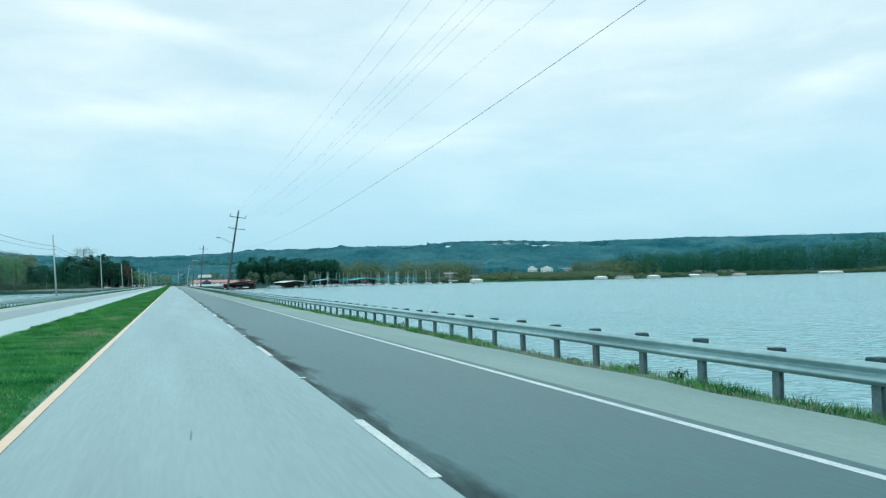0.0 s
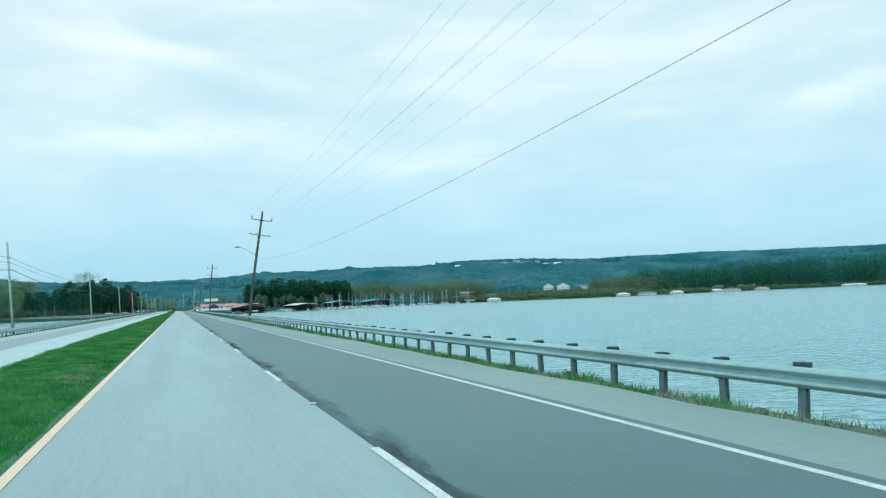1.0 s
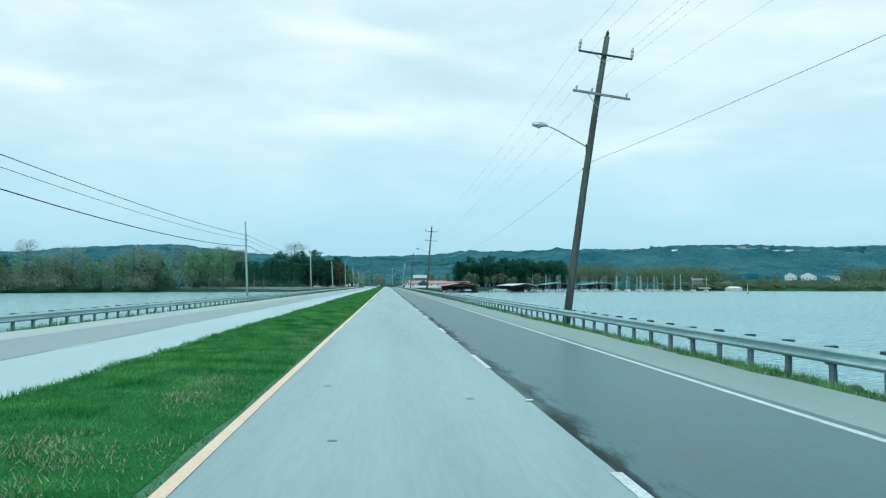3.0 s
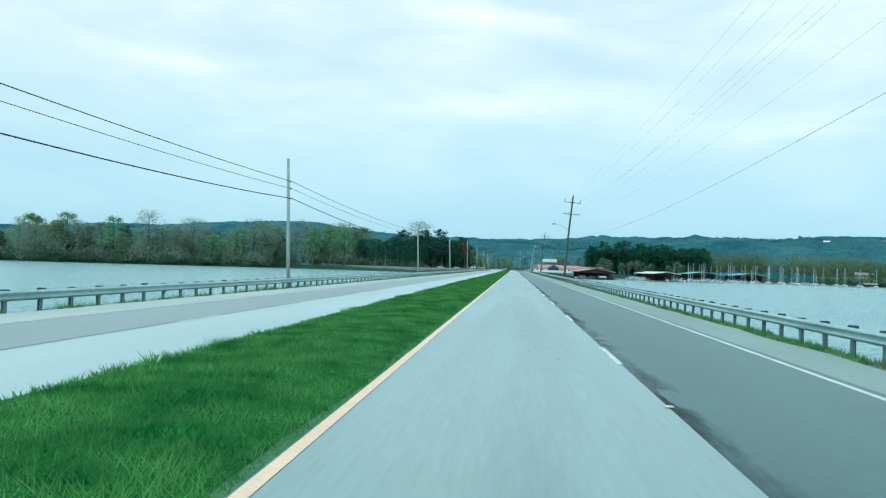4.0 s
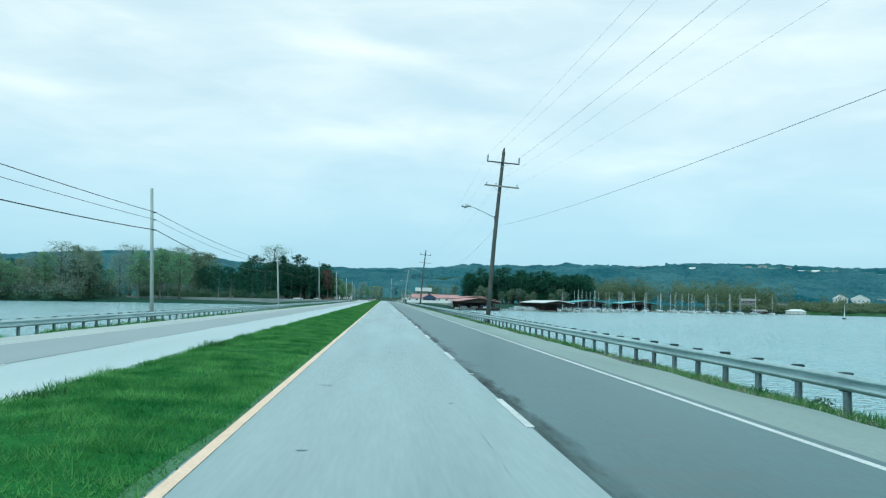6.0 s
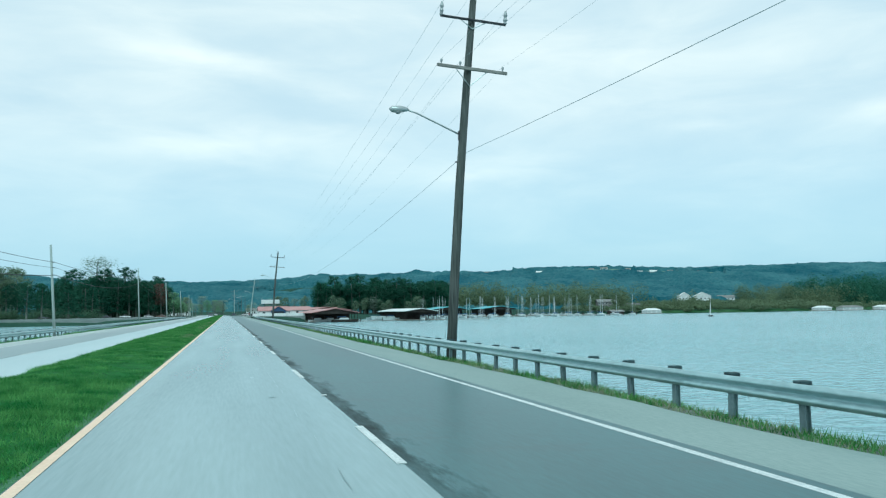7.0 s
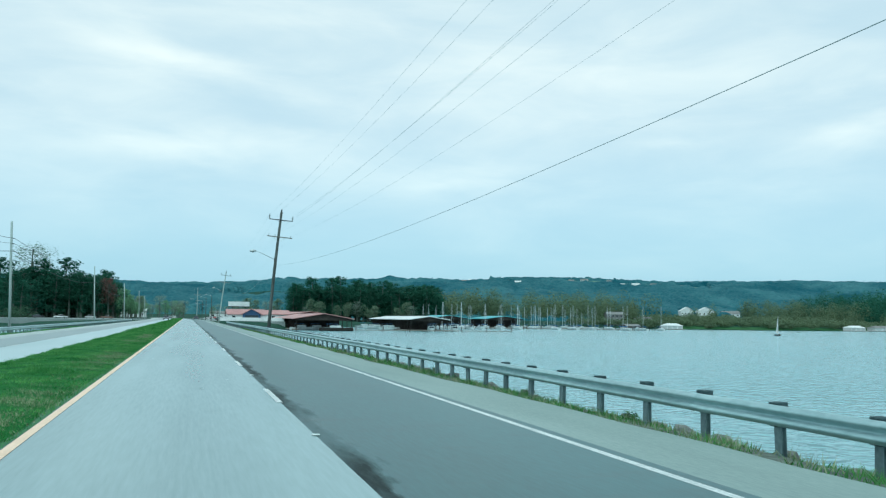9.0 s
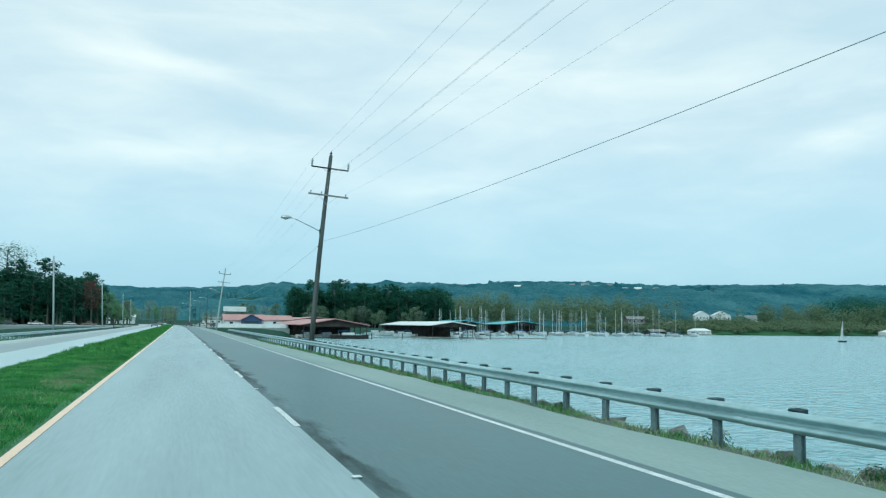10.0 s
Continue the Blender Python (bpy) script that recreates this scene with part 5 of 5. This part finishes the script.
def boathouse(x, y, w, label, roof=M_ROOF_WHITE):
    b = tagged(empty("boathouse", (x, y, WATER)), label, "boathouse", "boathouses")
    bm = bmesh.new()
    box(bm, -w / 2 - 1, w / 2 + 1, -6, 6, 0.15, 0.5)
    part("float", bm, M_DECK, b)
    bm = bmesh.new()
    box(bm, -w / 2, w / 2, -4, 4, 0.5, 2.7)
    part("wall", bm, M_WHITE, b)
    bm = bmesh.new()
    hw = w / 2 + 0.4
    v = [bm.verts.new(p) for p in ((-hw, -4.5, 2.6), (hw, -4.5, 2.6), (hw, 4.5, 2.6), (-hw, 4.5, 2.6), (-hw + 2.4, 0, 4.1), (hw - 2.4, 0, 4.1))]
    for f in ((0, 1, 5, 4), (1, 2, 5), (2, 3, 4, 5), (3, 0, 4), (3, 2, 1, 0)):
        bm.faces.new([v[k] for k in f])
    part("roof", bm, roof, b)
    for i in range(3):
        xx = -w / 2 + w * (i + 0.5) / 3
        bm = bmesh.new()
        box(bm, xx - w * 0.12, xx + w * 0.12, -4.06, -3.98, 0.6, 2.2)
        part("door", bm, M_DOOR, b, "pale grey boat door")
    return b


boathouse(305, 826, 11.5, "white floating boathouse with a low hipped roof")
boathouse(452, 826, 12, "white floating boathouse with a low hipped roof")
boathouse(488, 838, 19, "long low boathouse with a grey roof", M_ROOF_GREY)
boathouse(540, 860, 13, "white floating boathouse with a low hipped roof")
boathouse(656, 948, 15, "pale boathouse on the far shore")
boathouse(690, 964, 24, "pale boathouse with a grey roof on the far shore", M_ROOF_GREY)
boathouse(772, 1006, 18, "pale boathouse with a faded red roof on the far shore", M_ROOF_RED)
boathouse(1040, 1120, 44, "long white boathouse on the far shore")
house("boat_shed", (284, 842), (10, 8), 2.6, 3.8, M_DARK, M_ROOF_GREY, "low dark shed at the water", 0, "x", 1, category="shed")
house("house", (297, 886), (14, 9), 7.6, 9.4, M_ROOF_GREY, M_ROOF_GREY, "three-storey grey building among the trees", -15, "x", 5, 3, category="building")
house("house", (486, 1086), (13, 11), 5.5, 9.5, M_WHITE, M_ROOF_WHITE, "white gabled house on the wooded slope", -20, "y", 4, 1, group="lake houses", z0=7.2)
house("house", (507, 1084), (17, 11), 5.5, 9.5, M_WHITE, M_ROOF_WHITE, "white gabled house on the wooded slope", -20, "y", 4, 1, group="lake houses", z0=7.2)
house("house", (531, 1076), (17, 10), 3.6, 6.0, M_WHITE, M_ROOF_GREY, "low pale house on the wooded slope", -20, "x", 4, 1, group="lake houses", z0=7.2)
house("house", (330, 905), (12, 9), 3.6, 5.8, M_WHITE, M_ROOF_GREY, "low white house near the shore", -10, "x", 3, 1, group="lake houses")
house("house", (745, 1060), (26, 12), 4.2, 7.4, M_WHITE, M_ROOF_GREY, "long pale house on the far shore", -30, "x", 5, 1, group="lake houses")
house("house", (800, 1075), (24, 12), 4.2, 7.4, M_WHITE, M_ROOF_GREY, "long pale house on the far shore", -30, "x", 5, 1, group="lake houses")
# houses on the ridge clearings, with pale meadow round them
g = random.Random(31)
for u, r, w in CLEARINGS:
    v, f = [], []
    for i in range(9):
        for k in range(5):
            a, b = radians(u) + math.atan2(-w + 2 * w * k / 4, r), r - 108 + 146 * i / 8
            x, y = b * math.sin(a), 190 + b * math.cos(a)
            v.append((x, y, height(x, y) + 1.2))
    for i in range(8):
        for k in range(4):
            q = i * 5 + k
            f.append((q, q + 1, q + 6, q + 5))
    tagged(raw("meadow", v, f, M_MEADOW, smooth=True), "pale grassy clearing on the wooded ridge", "meadow", kind="structure")
    for i in range(max(1, int(w / 13))):
        a = radians(u) + math.atan2(g.uniform(-0.85, 0.85) * w, r)
        b = r - g.uniform(10, 85)
        x, y = b * math.sin(a), 190 + b * math.cos(a)
        house("house", (x, y), (g.uniform(9, 15), 9), g.uniform(3.2, 4.6), g.uniform(5.6, 7), M_DOOR, g.choice((M_ROOF_GREY, M_ROOF_GREY, M_ROOF_WHITE)), "pale house in a clearing on the ridge", math.degrees(-a) + g.uniform(-25, 25), "x", 3, 1, group="ridge houses")
# low shops where the highway enters the town
for x, y, w, e, wm, rm, text in ((-62, 985, 26, 4.4, M_WHITE, M_ROOF_GREY, "low white shop with a grey roof beside the highway"), (-40, 1060, 20, 5.0, M_WHITE, M_ROOF_WHITE, "plain white shop at the edge of town"), (-96, 1010, 22, 4.6, M_ROOF_GREY, M_ROOF_WHITE, "grey shop with a white metal roof"),
                                 (30, 1085, 20, 4.2, M_WHITE, M_ROOF_GREY, "long pale shop at the edge of town")):
    house("shop", (x, y), (w, 14), e, e + 1.8, wm, rm, text, 0, "x", 4, 1, category="shop", group="town shops", z0=-0.4)
# open lawns along the shore
for x0, x1 in ((318, 452), (470, 640), (640, 800)):
    v, f = [], []
    for i in range(13):
        x = x0 + (x1 - x0) * i / 12
        for d in (3, 14, 34):
            v.append((x, right_edge(x) + d, height(x, right_edge(x) + d) + 0.25))
    for i in range(12):
        for k in range(2):
            a = i * 3 + k
            f.append((a, a + 1, a + 4, a + 3))
    tagged(raw("lawn", v, f, M_LAWN, smooth=True), "mown green lawn sloping to the lake", "lawn", kind="structure")

# ------------------------------------------------------------------ cars
CAR_PAINTS = {}


def car_paint(c):
    if c not in CAR_PAINTS:
        CAR_PAINTS[c] = paint("car_paint", c, 0.3)
    return CAR_PAINTS[c]


def car(place, turn, colour, label, pickup=False, z=0.0):
    c = tagged(empty("pickup_truck" if pickup else "car", (place[0], place[1], z)), label, "pickup truck" if pickup else "car", "cars")
    c.rotation_euler = (0, 0, radians(turn))
    L = 5.4 if pickup else 4.6
    m = car_paint(colour)
    bm = bmesh.new()
    prof = [(-0.5, 0.35), (-0.49, 0.75), (-0.28, 0.92), (0.49, 0.95), (0.5, 0.4)]
    a = [bm.verts.new((-0.92, f * L, q)) for f, q in prof]
    b = [bm.verts.new((0.92, f * L, q)) for f, q in prof]
    bm.faces.new(a), bm.faces.new(b[::-1])
    for k in range(5):
        bm.faces.new((a[k], b[k], b[(k + 1) % 5], a[(k + 1) % 5]))
    bmesh.ops.recalc_face_normals(bm, faces=bm.faces)
    bmesh.ops.bevel(bm, geom=list(bm.edges), offset=0.06, segments=2, affect="EDGES")
    part("body", bm, m, c)
    f0, f1, f2, f3 = (-0.22, -0.10, 0.12, 0.16) if pickup else (-0.24, -0.08, 0.24, 0.42)
    bm = bmesh.new()
    lo = [bm.verts.new(p) for p in ((-0.86, f0 * L, 0.9), (0.86, f0 * L, 0.9), (0.86, f3 * L, 0.92), (-0.86, f3 * L, 0.92))]
    hi = [bm.verts.new(p) for p in ((-0.68, f1 * L, 1.42), (0.68, f1 * L, 1.42), (0.68, f2 * L, 1.42), (-0.68, f2 * L, 1.42))]
    for k in range(4):
        bm.faces.new((lo[k], lo[(k + 1) % 4], hi[(k + 1) % 4], hi[k]))
    bm.faces.new(lo[::-1]), bm.faces.new(hi)
    bmesh.ops.recalc_face_normals(bm, faces=bm.faces)
    part("window", bm, M_GLASS, c)
    bm = bmesh.new()
    box(bm, -0.70, 0.70, f1 * L - 0.05, f2 * L + 0.05, 1.40, 1.50, 0.04)
    part("roof", bm, m, c)
    for x in (-0.82, 0.82):
        for y in (-0.31 * L, 0.30 * L):
            bm = bmesh.new()
            tube(bm, [(x - 0.11, y, 0.33), (x + 0.11, y, 0.33)], 0.33, 14)
            w = part("wheel", bm, M_TYRE, c)
            bm = bmesh.new()
            tube(bm, [(x - 0.12, y, 0.33), (x + 0.12, y, 0.33)], 0.19, 10)
            part("rim", bm, M_ALU, w)
    for x in (-0.65, 0.65):
        bm = bmesh.new()
        box(bm, x - 0.17, x + 0.17, -0.502 * L, -0.48 * L, 0.62, 0.76, 0.02)
        part("headlight", bm, M_CERAMIC_PALE, c)
        bm = bmesh.new()
        box(bm, x - 0.17, x + 0.17, 0.49 * L, 0.505 * L, 0.68, 0.82, 0.02)
        part("tail_light", bm, M_ROOF_RED, c)
    return c


car((5.2, 690), 180, (0.05, 0.06, 0.08), "dark saloon car driving ahead in the outer lane", z=-0.03)
car((-5.2, 655), 0, (0.12, 0.13, 0.15), "dark car coming along the opposite carriageway", z=0.0)
car((-5.0, 830), 0, (0.6, 0.6, 0.6), "pale car far down the opposite carriageway", z=0.0)
car((-8.2, 880), 0, (0.3, 0.3, 0.32), "grey car far down the opposite carriageway", z=-0.03)
car((-49, 729), 80, (0.7, 0.7, 0.7), "white pickup parked beneath the pines", True, -0.22)
car((-58, 731), 85, (0.05, 0.05, 0.06), "dark car parked beneath the pines", False, -0.22)
car((-31, 731), 85, (0.20, 0.12, 0.09), "brown pickup parked beneath the pines", True, -0.22)
car((-38, 735), 95, (0.6, 0.6, 0.6), "white car parked beneath the pines", False, -0.22)
car((-131, 742), 80, (0.7, 0.7, 0.7), "white car parked by the wooded bank", False, -0.22)
car((-88, 728), 80, (0.15, 0.16, 0.18), "grey car parked by the wooded bank", False, -0.22)
for i, (x, y, cc) in enumerate(((17, 940, (0.6, 0.6, 0.6)), (20, 955, (0.4, 0.1, 0.1)), (24, 948, (0.1, 0.12, 0.2)), (14, 860, (0.6, 0.6, 0.6)), (15, 700, (0.08, 0.09, 0.1)))):
    car((x, y), 20 * i, cc, "car parked on the gravel lot by the store", z=-0.32)

# lamp posts beyond the causeway
for x, y, h in ((9.6, 640, 9.0), (9.0, 700, 9.5), (9.0, 790, 9.5), (9.0, 900, 9.5), (-12.5, 930, 9.5)):
    lp = tagged(empty("street_lamp", (x, y, -0.6)), "tall grey street lamp with a short arm", "street lamp", "street lamps")
    bm = bmesh.new()
    tube(bm, [(0, 0, 0), (0, 0, h)], [0.16, 0.09], 8)
    part("post", bm, M_POLE, lp)
    bm = bmesh.new()
    tube(bm, [(0, 0, h - 0.2), (-0.7, 0, h + 0.25), (-1.8, 0, h + 0.35)], 0.05, 6)
    part("arm", bm, M_ALU, lp)
    bm = bmesh.new()
    tube(bm, [(-1.7, 0, h + 0.34), (-1.95, 0, h + 0.36), (-2.4, 0, h + 0.33)], [0.06, 0.17, 0.08], 8)
    part("lamp_head", bm, M_ALU, lp)

# ------------------------------------------------------------------ verge, stones and grass
def lumps(x, y, size, seed):
    """Smooth random values from -0.5 to 0.5 on a grid of that size."""
    table = np.random.default_rng(seed).uniform(-0.5, 0.5, 65536)
    u, v = x / size + 1000.0, y / size + 1000.0
    i, j = np.floor(u).astype(int), np.floor(v).astype(int)
    a, b = u - i, v - j
    a, b = a * a * (3 - 2 * a), b * b * (3 - 2 * b)
    at = lambda p, q: table[(p * 7919 + q * 104729) % 65536]
    return (at(i, j) * (1 - a) + at(i + 1, j) * a) * (1 - b) + (at(i, j + 1) * (1 - a) + at(i + 1, j + 1) * a) * b


def blades(name, x0, x1, y0, y1, per_m2, tall, material, seed, label, ground_z, mask=None, lean=0.8, width=0.0075):
    """Grass as many thin bent blades; one object, too many to count."""
    g = np.random.default_rng(seed)
    n = int((x1 - x0) * (y1 - y0) * per_m2)
    x, y = g.uniform(x0, x1, n), g.uniform(y0, y1, n)
    f = 1.5 * lumps(x, y, 0.9, seed) + 0.7 * lumps(x, y, 0.28, seed + 1)
    keep = g.uniform(size=n) < (mask(x, y, f) if mask else 1.0)
    x, y, f = x[keep], y[keep], f[keep]
    n = len(x)
    h = tall * g.uniform(0.4, 1.15, n) * np.clip(0.95 + 0.95 * f, 0.3, 2.5)
    a = g.uniform(0, 2 * math.pi, n)
    b = g.uniform(0, 2 * math.pi, n)
    z = ground_z(x)
    wide = width * g.uniform(0.7, 1.6, n)
    dx, dy = np.cos(a) * wide, np.sin(a) * wide
    lx, ly = np.cos(b) * h * lean * g.uniform(0.2, 1.6, n), np.sin(b) * h * lean * g.uniform(0.2, 1.6, n)
    v = np.stack([np.stack([x - dx, y - dy, z], 1), np.stack([x + dx, y + dy, z], 1), np.stack([x + lx, y + ly, z + h], 1)], 1).reshape(-1, 3)
    fs = np.arange(n * 3).reshape(n, 3)
    return tagged(raw(name, v, fs, material), label, "grass", kind="stuff")


med = lambda x: np.interp(x, (-3.62, -3.0, -2.0, -1.0, -0.2), (0.0, 0.05, 0.09, 0.06, 0.0))
# straw-coloured patches of the median: place along the road, place across, half length, half width
STRAW = ((13, -1.0, 3.0, 0.5), (31, -1.0, 4.5, 0.6), (44, -0.9, 2.0, 0.4), (62, -0.8, 3.0, 0.4), (88, -1.1, 2.6, 0.5), (107, -0.9, 2.2, 0.6), (122, -1.6, 1.4, 0.9), (127.5, -1.0, 1.6, 0.5), (140, -0.6, 5.0, 0.3), (330, -0.7, 5.0, 0.4), (362, -0.7, 5.0, 0.45), (379, -0.75, 5.0, 0.5), (398, -1.1, 3.0, 0.6), (412, -0.8, 6.0, 0.5))


def straw(x, y):
    """How dry the median is at a place, 0 to 1."""
    dry = np.zeros_like(x)
    for yc, xc, half, wide in STRAW:
        dry = np.maximum(dry, np.exp(-((y - yc) / half) ** 2 - ((x - xc) / wide) ** 2))
    return np.clip(dry * (1.0 + 1.6 * lumps(x, y, 0.5, 77)), 0, 1)


near_line = lambda x, y, f: np.clip((-0.06 - x) / 0.2, 0.5, 1) * (1 - 0.9 * straw(x, y))
dry_patch = lambda x, y, f: straw(x, y)
blades("grass", -3.75, -0.08, 0, 130, 340, 0.085, M_GRASS, 1, "bright green grass on the median", med, near_line)
blades("grass", -3.75, -0.08, 130, 290, 440, 0.105, M_GRASS, 2, "tall bright green grass on the median", med, near_line)
blades("grass", -3.75, -0.08, 290, 430, 340, 0.085, M_GRASS, 3, "bright green grass on the median", med, near_line)
blades("grass", -3.75, -0.2, 430, 800, 60, 0.16, M_GRASS, 4, "bright green grass on the far median", med, near_line, width=0.03)
blades("dry_grass", -2.6, -0.14, 0, 430, 560, 0.060, M_DRY, 5, "dry straw-coloured grass along the median's edge", med, dry_patch)
bank_r = lambda x: np.interp(x, (9.6, 10.6, 11.7, 13), (-0.26, -0.34, -0.75, -1.75))
bank_l = lambda x: np.interp(x, (-15.2, -13.6, -12.2), (-1.6, -0.42, -0.24))
verge = lambda x, y, f: np.where(f + 0.5 * np.sin(y * 0.21) > -0.25, 1.0, 0.12)
blades("grass", 9.85, 11.2, 0, 330, 230, 0.15, M_GRASS, 6, "low weedy grass under the guard rail", bank_r, verge, 0.6)
blades("dry_grass", 9.8, 11.4, 0, 470, 75, 0.14, M_DRY, 7, "dead grass under the guard rail", bank_r, verge, 0.7)
blades("grass", 9.85, 11.2, 330, 480, 150, 0.13, M_GRASS, 8, "sparse low weeds under the guard rail", bank_r, lambda x, y, f: np.where(f > -0.15, 1.0, 0.12), 0.7)
blades("grass", -14.0, -12.6, 60, 480, 170, 0.24, M_GRASS, 9, "low grass under the far guard rail", bank_l, verge, 0.6, 0.012)

# stones along the water's edge
def stone(seed):
    bm = bmesh.new()
    bmesh.ops.create_icosphere(bm, subdivisions=1, radius=1.0)
    g = random.Random(seed)
    o = Vector((g.uniform(0, 50), g.uniform(0, 50), 0))
    for v in bm.verts:
        v.co = v.co * (1 + 0.42 * noise.noise(v.co * 0.9 + o))
        v.co.z *= 0.62
    me = bpy.data.meshes.new("stone")
    bm.to_mesh(me)
    bm.free()
    me.materials.append(M_ROCK)
    return me


STONES = [stone(i) for i in range(6)]
bank = bpy.data.objects["embankment"]
rnd = random.Random(21)
for i in range(290):
    y = 335 + 95 * rnd.random()
    x = 10.85 + 1.7 * rnd.random() ** 1.3
    s = rnd.uniform(0.09, 0.33)
    piece("stone", STONES[i % 6], bank, pose(x, y, float(bank_r(x)) + s * 0.2, rnd.uniform(-25, 25), rnd.uniform(-25, 25), rnd.uniform(0, 360)) @ Matrix.Diagonal((s, s * rnd.uniform(0.7, 1.3), s, 1)))
v_all, f_all = [], []
for i in range(1500):
    y = -10 + 480 * rnd.random()
    left = i % 4 == 0
    x = (-14.2 - 1.3 * rnd.random()) if left else (11.0 + 2.2 * rnd.random())
    s = rnd.uniform(0.08, 0.26)
    me = STONES[i % 6]
    m = pose(x, y, float(bank_l(x) if left else bank_r(x)) + s * 0.2, rnd.uniform(-25, 25), rnd.uniform(-25, 25), rnd.uniform(0, 360)) @ Matrix.Scale(s, 4)
    n0 = len(v_all)
    v_all += [tuple(m @ v.co) for v in me.vertices]
    f_all += [tuple(n0 + k for k in p.vertices) for p in me.polygons]
tagged(raw("riprap", v_all, f_all, M_ROCK), "loose grey stones along the embankment", "stones", kind="stuff")

# weeds by the rail
def weed(place, r, seed, leaf=None, label="small green weed clump by the guard rail"):
    g = np.random.default_rng(seed)
    w = tagged(empty("bush", place), label, "bush", "weeds")
    bm = bmesh.new()
    for i in range(5):
        a = i * 1.3
        tube(bm, [(0, 0, -0.1), (math.cos(a) * r * 0.6, math.sin(a) * r * 0.6, r * 0.8)], [0.012, 0.005], 4)
    part("stem", bm, M_BARK, w)
    crown_mesh(w, cloud(g, 120, (0, 0, r * 0.55), (r, r, r * 0.6), 0.2), g.uniform(0.02, 0.045, 120), leaf or M_WEED, seed, name="leaves")
    return w


for i, (x, y) in enumerate(((10.75, 17.5), (10.8, 16.0), (10.85, 36.2), (10.8, 58.0), (10.9, 96.0), (10.75, 113.0), (10.8, 182.5), (10.7, 246.0), (10.9, 305.0), (10.8, 321.0), (10.9, 338.0), (10.8, 352.0), (10.75, 361.5), (10.85, 367.0), (10.7, 375.5), (10.8, 379.0), (10.75, 383.0), (10.9, 387.5), (10.8, 391.0), (10.8, 394.5), (10.8, 398.0), (10.75, 404.0), (-13.7, 205.0), (-13.8, 241.0))):
    weed((x, y, float(np.interp(x, (-15.2, -13.6, -12.2, 9.6, 10.6, 11.7), (-1.6, -0.42, -0.24, -0.26, -0.34, -0.75)))), 0.20 + 0.05 * (i % 3), 30 + i)

weed((-13.95, 206.0, -0.55), 0.42, 91, label="dark bush grown through the far guard rail")

TUFTS = np.array((181, 188, 192, 204.5, 213.4, 221.5, 224, 235.4, 242.8, 256, 262))
tufts = lambda x, y, f: np.exp(-(np.abs(y[:, None] - TUFTS).min(1) / 0.45) ** 2) * np.exp(-((x + 3.45) / 0.3) ** 2)
blades("weeds", -3.9, -2.9, 178, 265, 420, 0.15, M_WEED, 60, "dark weed tufts along the edge of the median", med, tufts, 0.6, 0.012)

# raised reflectors between the dashes
bm = bmesh.new()
box(bm, -0.055, 0.055, -0.05, 0.05, 0, 0.018, 0.012)
marker = tagged(obj("road_marker", bm, M_WHITE_LINE), "small raised white road reflector between the lanes", "road marker", "road reflectors")
marker.location = (LANE_X, DASH_FIRST + 7.6, 0.003)
for i in range(1, 40):
    y = DASH_FIRST + 7.6 + DASH * i
    copy_thing(marker, pose(LANE_X + 0.02, y, 0.003))

# long cracks in the pale lane
def crack(x0, y0, y1, seed, wide=0.003):
    g = random.Random(seed)
    v, f = [], []
    n = int((y1 - y0) / 0.5)
    x = x0
    for i in range(n + 1):
        x += g.uniform(-0.02, 0.02) + (x0 - x) * 0.1
        w = wide * g.uniform(0.4, 1.5)
        y = y0 + (y1 - y0) * i / n
        v += [(x - w, y, 0.004), (x + w, y, 0.004)]
    for i in range(n):
        if g.random() < 0.5:
            f.append((2 * i, 2 * i + 1, 2 * i + 3, 2 * i + 2))
    return tagged(raw("trim", v, f, M_TAR), "long thin crack in the pale road surface", "crack", kind="structure")


crack(3.03, 165, 330, 1, 0.002)
crack(2.8, 190, 236, 2, 0.002)
crack(1.85, 2, 12, 3, 0.010)
for i in range(46):
    y = rnd.uniform(5, 420)
    x = rnd.choice((0.75, 1.3, 2.6, 3.0)) + rnd.uniform(-0.25, 0.25)
    v, k = [], 9
    for j in range(k):
        a = 2 * math.pi * j / k
        q = rnd.uniform(0.5, 1.0)
        v.append((x + 0.075 * q * math.cos(a), y + 0.05 * q * math.sin(a), 0.004))
    tagged(raw("trim", v, [tuple(range(k))], M_TAR), "small dark tar spot on the road", "stain", kind="structure")
